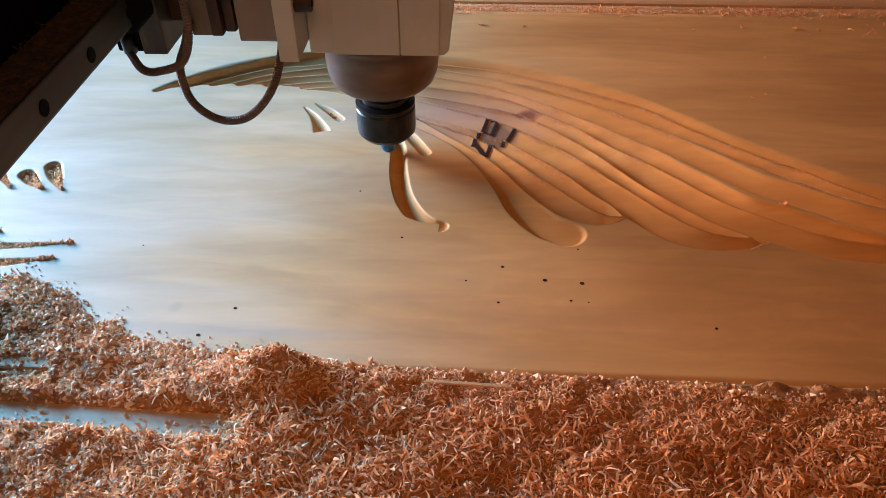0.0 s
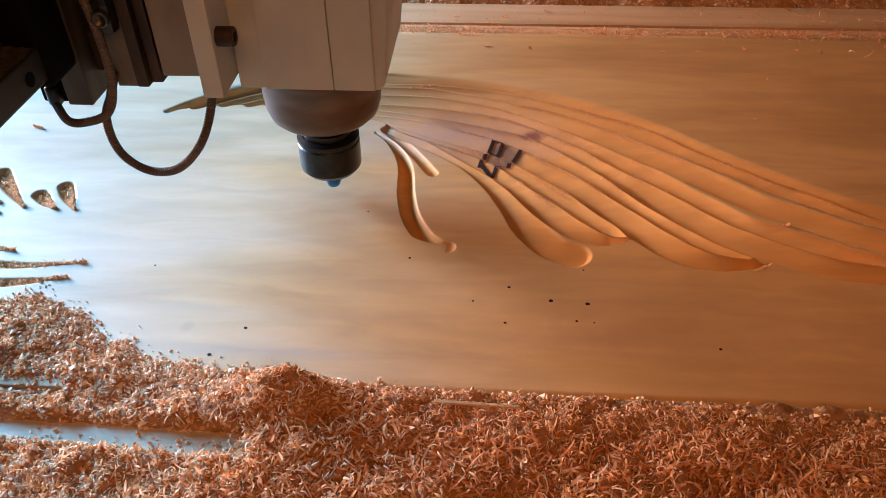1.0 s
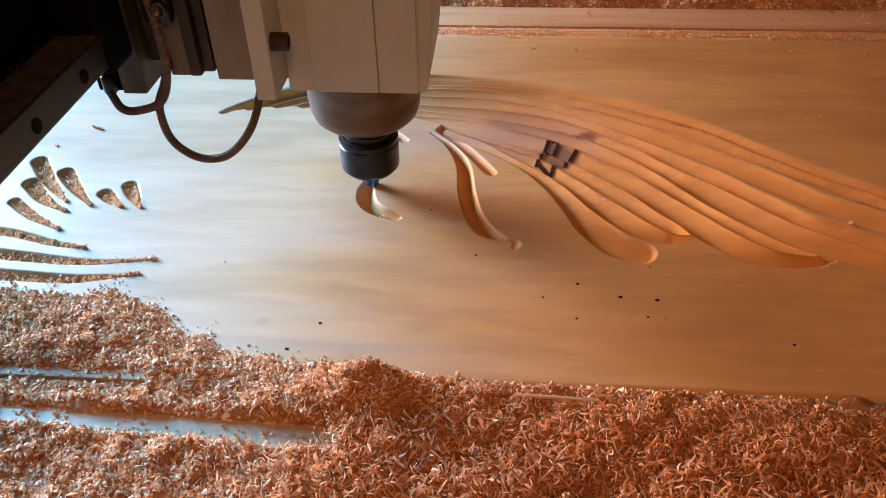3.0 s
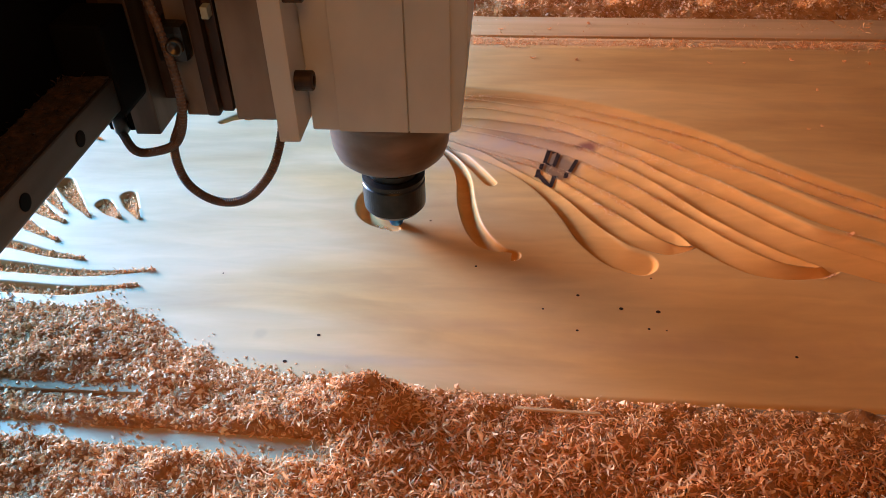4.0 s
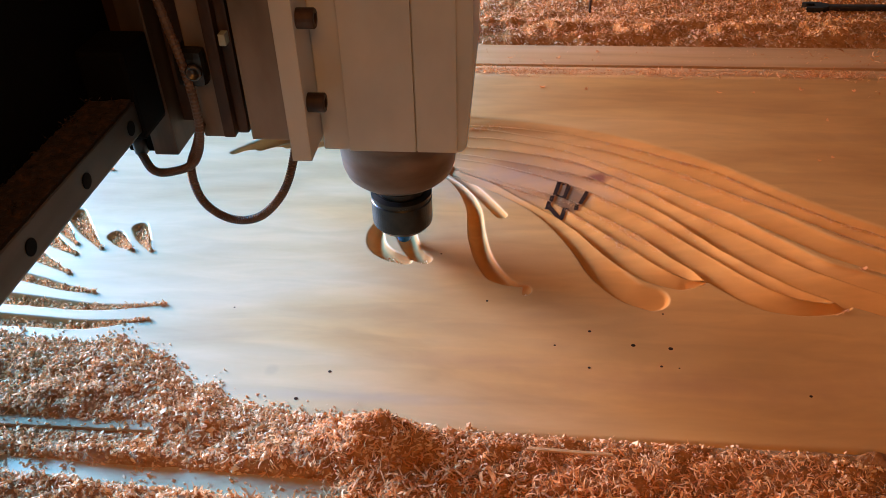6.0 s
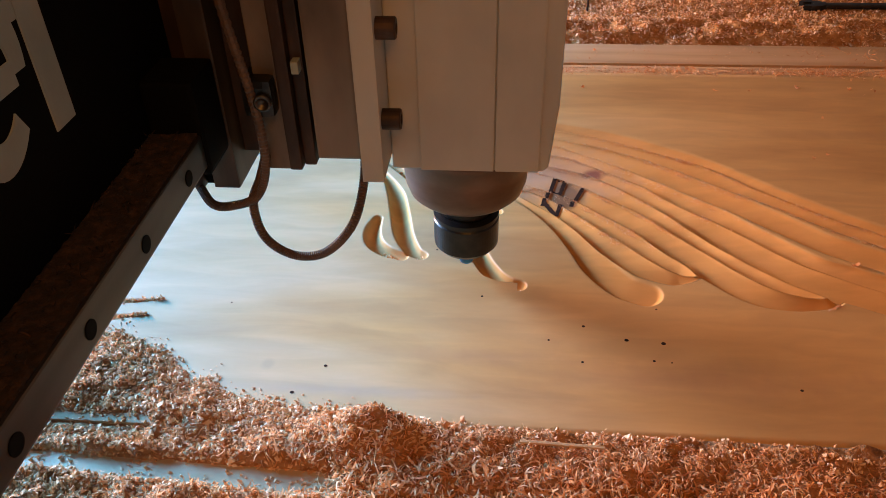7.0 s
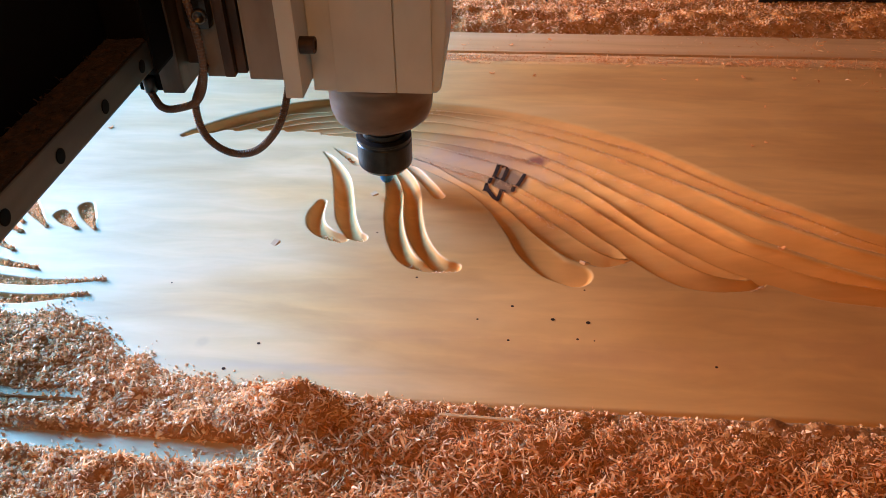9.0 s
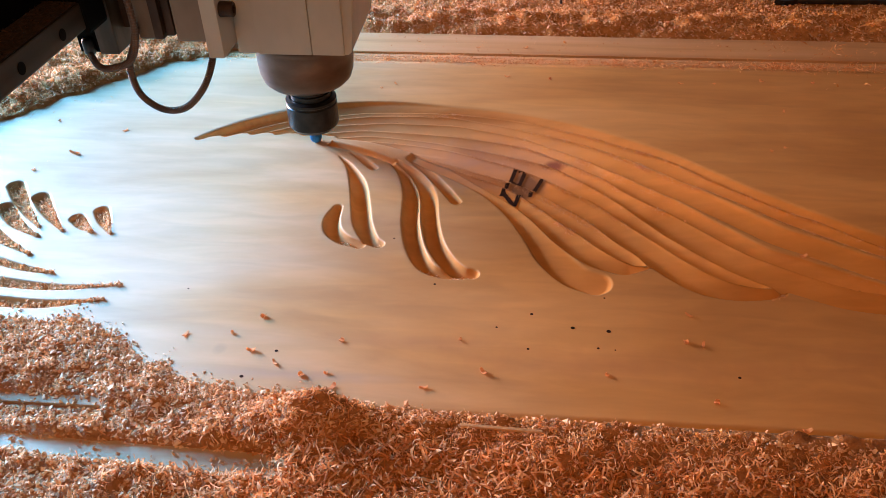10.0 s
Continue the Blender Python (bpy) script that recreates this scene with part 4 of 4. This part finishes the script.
for k in range(len(outline)):
    bm.faces.new((low[k], low[(k + 1) % 12], high[(k + 1) % 12], high[k]))
bmesh.ops.recalc_face_normals(bm, faces=bm.faces)
part("jaw", bm, BLACKSTEEL, wrench, "dark forged jaw")
part("shank", box(0.030, 0.20, -0.0055, 0.0055, 0.001, 0.0075, 0.002), RAILSTEEL, wrench, "bare steel shank")
part("stud", lathe([(0.0018, -0.02), (0.0018, 0.028), (0.0008, 0.030)], 12, centre=(0.105, 1.100)), DARK, thing("clamp_stud", "thin dark threaded clamp stud standing in shavings", "clamp stud"))

for x0, x1, y0, tilt in ((0.009, 0.061, 0.3195, -1.2), (0.158, 0.182, 0.1100, -2.5)):
    sliver = mesh_object("wood_sliver", box(0, x1 - x0, -0.0011, 0.0011, 0, 0.0016, 0.0004), PLANK)
    sliver.matrix_basis = pose(x0, y0, 0.0072, 0, 1.0, tilt)
    tagged(sliver, "thin pale wood sliver lying on the shavings", "wood sliver", group="slivers on the heap")

# ---- knots in the board ----
for x, y, r in ((0.056, 0.435, 2.2), (0.086, 0.422, 2.8), (0.112, 0.42, 3), (0.03, 0.419, 1.5), (-0.145, 0.358, 2.5), (-0.127, 0.384, 2.2), (0.197, 0.38, 2.0),
                (0.103, 0.402, 1.8), (0.115, 0.401, 1.1), (0.053, 0.398, 1.8), (-0.214, 0.447, 1.2), (-0.02, 0.465, 1.8), (0.112, 0.457, 1.4), (-0.06, 0.523, 1.4)):
    rr = r * 0.00052
    bm = lathe([(rr, -0.001), (rr * 0.9, 0.00025), (rr * 0.4, 0.0003)], 12)
    for v in bm.verts:
        v.co.x, v.co.y = v.co.x * 1.2 + x, v.co.y + y
    part("knot", bm, KNOT, board)


# ---- the router: gantry beam, carriage and spindle ----
def build_gantry():
    g = thing("gantry_beam", "black router gantry beam with a dusty linear rail", "machine gantry")
    part("beam", box(-0.272, -0.172, -0.55, 1.75, 0.1635, 0.70, 0.004), BLACK, g)
    for y in (-0.55, 1.66):
        part("upright", box(-0.268, -0.18, y, y + 0.09, -0.016, 0.1635, 0.003), BLACK, g)
    rail = part("linear_rail", box(-0.172, -0.143, -0.5, 1.7, 0.1625, 0.1835, 0.0015), RAILSTEEL, g, "ground steel rail under wood dust")
    for k in range(-8, 27):
        y = 0.2943 + 0.06 * k
        bm = lathe([(0.0046, -0.004), (0.0046, 0.0003), (0.0040, 0.0004)], 20)
        bmesh.ops.transform(bm, matrix=Matrix.Translation((-0.143, y, 0.1715)) @ pose(0, 0, 0, 0, 90, 0), verts=bm.verts)
        part("bolt_hole", bm, BLACK, rail)
    # pale shapes of the painted maker's mark
    def ring(yc, zc, ry, rz, w, a0, a1, lean=0.25):
        bm = bmesh.new()
        last = None
        for k in range(41):
            a = radians(a0 + (a1 - a0) * k / 40)
            pair = []
            for s in (1, 1 - w):
                y, z = ry * s * math.cos(a), rz * s * math.sin(a)
                pair.append((bm.verts.new((-0.1712, yc + y + lean * z, zc + z)), bm.verts.new((-0.173, yc + y + lean * z, zc + z))))
            if last:
                bm.faces.new((last[0][0], last[1][0], pair[1][0], pair[0][0]))
                bm.faces.new((last[0][1], pair[0][1], pair[1][1], last[1][1]))
                for u in (0, 1):
                    bm.faces.new((last[u][0], pair[u][0], pair[u][1], last[u][1]))
            last = pair
        bmesh.ops.recalc_face_normals(bm, faces=bm.faces)
        return bm
    part("painted_mark", ring(0.271, 0.262, 0.024, 0.034, 0.42, 0, 318), PALE, g, "pale painted ring shape")
    part("painted_mark", box(-0.173, -0.1712, 0.253, 0.287, 0.257, 0.268, 0.0005), PALE, g, "pale painted bar")
    part("painted_mark", box(-0.173, -0.1712, 0.301, 0.318, 0.228, 0.300, 0.0005), PALE, g, "pale painted bar")
    part("painted_mark", box(-0.173, -0.1712, 0.286, 0.3005, 0.280, 0.300, 0.0005), PALE, g, "pale painted bar")
    part("painted_mark", ring(0.337, 0.276, 0.022, 0.022, 0.5, 20, 150), PALE, g, "pale painted arc")
    part("painted_mark", ring(0.210, 0.262, 0.024, 0.034, 0.42, 190, 330), PALE, g, "pale painted arc")
    return g


def build_carriage():
    c = thing("z_carriage", "dusty cream and brown carriage plates of the router", "machine carriage")
    y0, y1 = -0.078, 0.085
    part("back_plate", box(-0.1715, -0.158, y0 + 0.012, y1, 0.130, 0.70, 0.001), DARK, c)
    part("side_plate", box(-0.158, -0.141, y0, y1, 0.1255, 0.70, 0.0015), SHADED_PAINT, c)
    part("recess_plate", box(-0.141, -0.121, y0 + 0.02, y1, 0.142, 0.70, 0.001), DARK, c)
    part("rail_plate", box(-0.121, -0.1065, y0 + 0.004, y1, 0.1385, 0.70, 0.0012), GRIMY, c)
    part("guide_rail", box(-0.1065, -0.0985, y0 + 0.001, y1, 0.1395, 0.70, 0.0015), DARK, c)
    part("guide_rail", box(-0.0980, -0.0905, y0 + 0.006, y1, 0.1405, 0.70, 0.0015), DARK, c)
    part("rail_block", box(-0.180, -0.1575, y0 + 0.008, y0 + 0.07, 0.1235, 0.1600, 0.002), BLACK, c)
    part("bearing_block", box(-0.1715, -0.1415, y0 - 0.036, y0 - 0.001, 0.157, 0.215, 0.003), BLACK, c, "black bearing block riding on the rail")
    clamp = part("cable_clamp", box(-0.127, -0.108, y0 - 0.006, y0 + 0.02, 0.179, 0.203, 0.005), BLACKSTEEL, c)
    bm = lathe([(0.0052, 0), (0.0052, 0.004), (0.0036, 0.0042), (0.0034, 0.002)], 20)
    bmesh.ops.transform(bm, matrix=Matrix.Translation((-0.114, y0 - 0.005, 0.190)) @ pose(0, 0, 0, 90, 0, 0), verts=bm.verts)
    part("clamp_screw", bm, RAILSTEEL, clamp, "bare steel screw ring", smooth=True)
    part("rail_stop", box(-0.0962, -0.0918, y0 - 0.001, y0 + 0.008, 0.205, 0.2125, 0.0006), PALE, c, "small pale plastic stop")
    bm = lathe([(0.003, 0), (0.0050, 0.002), (0.0050, 0.013), (0.0035, 0.015)], 24, centre=(-0.170, y0 + 0.006))
    bmesh.ops.translate(bm, verts=bm.verts, vec=(0, 0, 0.1225))
    part("cable_gland", bm, BLACKSTEEL, c, smooth=True)
    yc = y0 - 0.006
    part("drop_cable", tube([(-0.141, yc, 0.36), (-0.1280, yc, 0.245), (-0.1200, yc, 0.19), (-0.1192, yc, 0.150), (-0.1285, yc, 0.124), (-0.148, yc, 0.1155), (-0.160, yc + 0.001, 0.1165), (-0.170, yc + 0.010, 0.1245)], 0.0026, 0.0005), RUBBER, c, "ribbed brown conduit")
    part("loop_cable", tube([(-0.1205, yc + 0.007, 0.150), (-0.1265, yc + 0.007, 0.134), (-0.1335, yc + 0.003, 0.116), (-0.129, yc, 0.092), (-0.112, yc, 0.0775), (-0.090, yc, 0.080), (-0.071, yc + 0.004, 0.099), (-0.0635, yc + 0.018, 0.121), (-0.0630, yc + 0.035, 0.145)], 0.0028, 0.0005), RUBBER, c, "ribbed brown conduit hanging in a loop")
    return c


def build_spindle():
    s = thing("router_spindle", "cream square router spindle with a dark collet nut and blue cutter", "router spindle")
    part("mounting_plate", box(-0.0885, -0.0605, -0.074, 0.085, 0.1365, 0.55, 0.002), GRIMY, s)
    bm = box(-0.0590, -0.0455, -0.086, 0.085, 0.1275, 0.55, 0.0012)
    flange = part("flange", bm, CREAM, s)
    for z in (0.166, 0.222, 0.278, 0.334, 0.390):
        bm = lathe([(0.0064, 0), (0.0064, 0.0105), (0.0058, 0.0113), (0.0034, 0.0114), (0.0032, 0.008)], 24)
        bmesh.ops.transform(bm, matrix=Matrix.Translation((-0.0455, -0.0755, z)) @ pose(0, 0, 0, 0, 90, 0), verts=bm.verts)
        part("cap_screw", bm, DARK, flange, "socket-head screw", smooth=False)
    # square body with a cut lower corner and panel lines
    bm = bmesh.new()
    outline = [(-0.0455, 0.1175), (0.053, 0.1175), (0.0565, 0.121), (0.0608, 0.165), (0.0612, 0.55), (-0.0455, 0.55)]
    front = [bm.verts.new((x, -0.0520, z)) for x, z in outline]
    rear = [bm.verts.new((x, 0.055, z)) for x, z in outline]
    bm.faces.new(front[::-1]), bm.faces.new(rear)
    for k in range(len(outline)):
        bm.faces.new((front[k], front[(k + 1) % 6], rear[(k + 1) % 6], rear[k]))
    bmesh.ops.recalc_face_normals(bm, faces=bm.faces)
    bmesh.ops.bevel(bm, geom=list(bm.edges), offset=0.0016, segments=2, affect="EDGES", profile=0.6)
    part("body", bm, CREAM, s)
    part("cover_panel", box(-0.0265, 0.0210, -0.0545, -0.0515, 0.1182, 0.55, 0.0008), CREAM, s)
    part("cover_panel", box(0.0218, 0.0500, -0.0545, -0.0515, 0.1182, 0.55, 0.0008), CREAM, s)
    part("bearing_housing", lathe([(0.029, 0.0690), (0.0375, 0.0700), (0.0420, 0.0745), (0.0445, 0.0820), (0.0455, 0.0930), (0.0455, 0.1085), (0.0470, 0.1090), (0.0470, 0.1178)], 64), BROWN, s, "dusty brown bearing housing", smooth=True)
    part("shaft_neck", lathe([(0.0175, 0.050), (0.0195, 0.0530), (0.0195, 0.0575), (0.0180, 0.0580), (0.0180, 0.0640), (0.0195, 0.0645), (0.0195, 0.0700)], 48), BLACKSTEEL, s)
    nut = part("collet_nut", lathe([(0.013, 0.0185), (0.0215, 0.0195), (0.0247, 0.0235), (0.0250, 0.0270), (0.0250, 0.0455), (0.0240, 0.0465), (0.0240, 0.0478), (0.0250, 0.0485), (0.0250, 0.0510), (0.0215, 0.0525)], 64), BLACKSTEEL, s, "black steel collet nut")
    part("cutter", lathe([(0.0008, 0.0), (0.0030, 0.0006), (0.0052, 0.0025), (0.0062, 0.0055), (0.0062, 0.0125), (0.0048, 0.0140), (0.0048, 0.0195)], 24), BLUE, s, "blue coated round-nosed cutter", smooth=True)
    return s


gantry, carriage, spindle = build_gantry(), build_carriage(), build_spindle()

# the cutter's way: seconds, x, y, z
WAY = [(0.0, -0.0439, 0.5864, -0.002), (0.25, -0.037, 0.552, -0.002), (0.5, -0.0287, 0.5197, -0.001), (0.75, -0.045, 0.512, 0.006), (1.0, -0.0914, 0.5452, 0.0098), (1.5, -0.1145, 0.5609, 0.001),
       (2.0, -0.1036, 0.522, -0.0018), (2.5, -0.0875, 0.5117, -0.001), (3.0, -0.1144, 0.5585, -0.001), (3.2, -0.115, 0.562, -0.001), (3.7, -0.108, 0.525, -0.001), (4.2, -0.080, 0.517, -0.001),
       (4.5, -0.0889, 0.5247, -0.001), (5.0, -0.1025, 0.5923, -0.0005), (5.25, -0.1055, 0.605, -0.0005), (5.5, -0.1040, 0.6001, 0.0), (5.75, -0.099, 0.57, 0.0), (6.3, -0.085, 0.523, 0.0), (6.55, -0.078, 0.516, 0.004), (6.8, -0.067, 0.503, 0.0099),
       (7.0, -0.0338, 0.4946, 0.0099), (7.25, -0.005, 0.4835, 0.006), (7.5, 0.0022, 0.481, 0.0005), (7.75, -0.012, 0.478, -0.0005), (8.0, -0.0271, 0.4807, -0.0005), (8.5, -0.0469, 0.5384, 0.0),
       (9.0, -0.0621, 0.6045, 0.0), (9.5, -0.1036, 0.6529, 0.0), (10.0, -0.1611, 0.6823, 0.0)]


# dust and shavings on the ledge over the rail, the beam's shade put in their near-black colour
SHADED_DUST = material("shaded_brown_dust", [(0.006, 0.003, 0.002), (0.014, 0.007, 0.004), (0.05, 0.024, 0.013)], scale=(220, 220, 220), rough=0.9, bump=0.8, bump_scale=300, bump_dist=0.003, island_tint=0.3)
layer = grid_object("rail_dust", np.arange(-0.1715, -0.1445, 0.0015), np.arange(-0.45, 1.65, 0.003), lambda X, Y: 0.1842 + 0.0014 * np.clip(smooth_noise(X, Y, 160, 1.1), -0.4, 1), SHADED_DUST, 0.1836)
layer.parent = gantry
tagged(layer, "brown wood dust caked on the ledge, darkened for the beam's shade", kind="stuff")
g = np.random.default_rng(51)
dust = shavings("rail_shavings", np.stack([g.uniform(-0.1715, -0.147, 1100), g.uniform(-0.1, 1.2, 1100), np.full(1100, 0.1848)], -1), g.uniform(0.002, 0.0055, 1100), "brown wood shavings on the rail's ledge, darkened for the beam's shade", lift=0.001, flat=0.5, seed=53, mat=SHADED_DUST)
dust.parent = gantry
del dust["category"]


def motions():
    g = np.random.default_rng(61)
    for ob, t, at in cut_wood:
        t = t if t < 9.9 else 10.12
        aim = Vector((g.uniform(-0.30, 0.40), g.uniform(0.19, 0.315), 0))
        aim.z = float(heap_front(np.array([aim.x]), np.array([aim.y]))[0][0]) - 0.0085
        spin = [g.uniform(-80, 80) for _ in range(3)]
        hop = at.lerp(aim, 0.5) + Vector((0, 0, 0.045))
        centre = Matrix.Translation(-at)
        rows = [(0, pose(0, 0, 0)), (t - 0.1, pose(0, 0, 0)), (t - 0.05, pose(0, 0, 0)), (t, pose(0, 0, 0))]
        for dt, where, f in ((0.03, hop, 0.5), (0.06, aim, 1.0), (0.09, aim, 1.0), (0.14, aim, 1.0)):
            rows.append((t + dt, pose(*where, *[f * a for a in spin]) @ centre))
        rows.append((max(10.0, t + 0.3), rows[-1][1]))
        walk(ob, rows)
    for ob, t, x, y, turn in fliers:
        start = Vector((-0.118 - 0.12 * (t - 9.55), 0.655 + 0.06 * (t - 9.55), -0.0045))
        rest = pose(x, y, 0.0003, 0, 0, turn)
        hop = start.lerp(Vector((x, y, 0)), 0.55) + Vector((0, 0, 0.035))
        walk(ob, [(0, pose(*start, 0, 0, turn - 80)), (t - 0.2, pose(*start, 0, 0, turn - 80)), (t - 0.1, pose(*hop, 70, 30, turn - 40)), (t, rest), (10.0, rest)])
    walk(gantry, [(t, pose(x, 0, 0)) for t, x, y, z in WAY])
    walk(carriage, [(t, pose(x, y, 0)) for t, x, y, z in WAY])
    walk(spindle, [(t, pose(x, y, z)) for t, x, y, z in WAY])


motions()
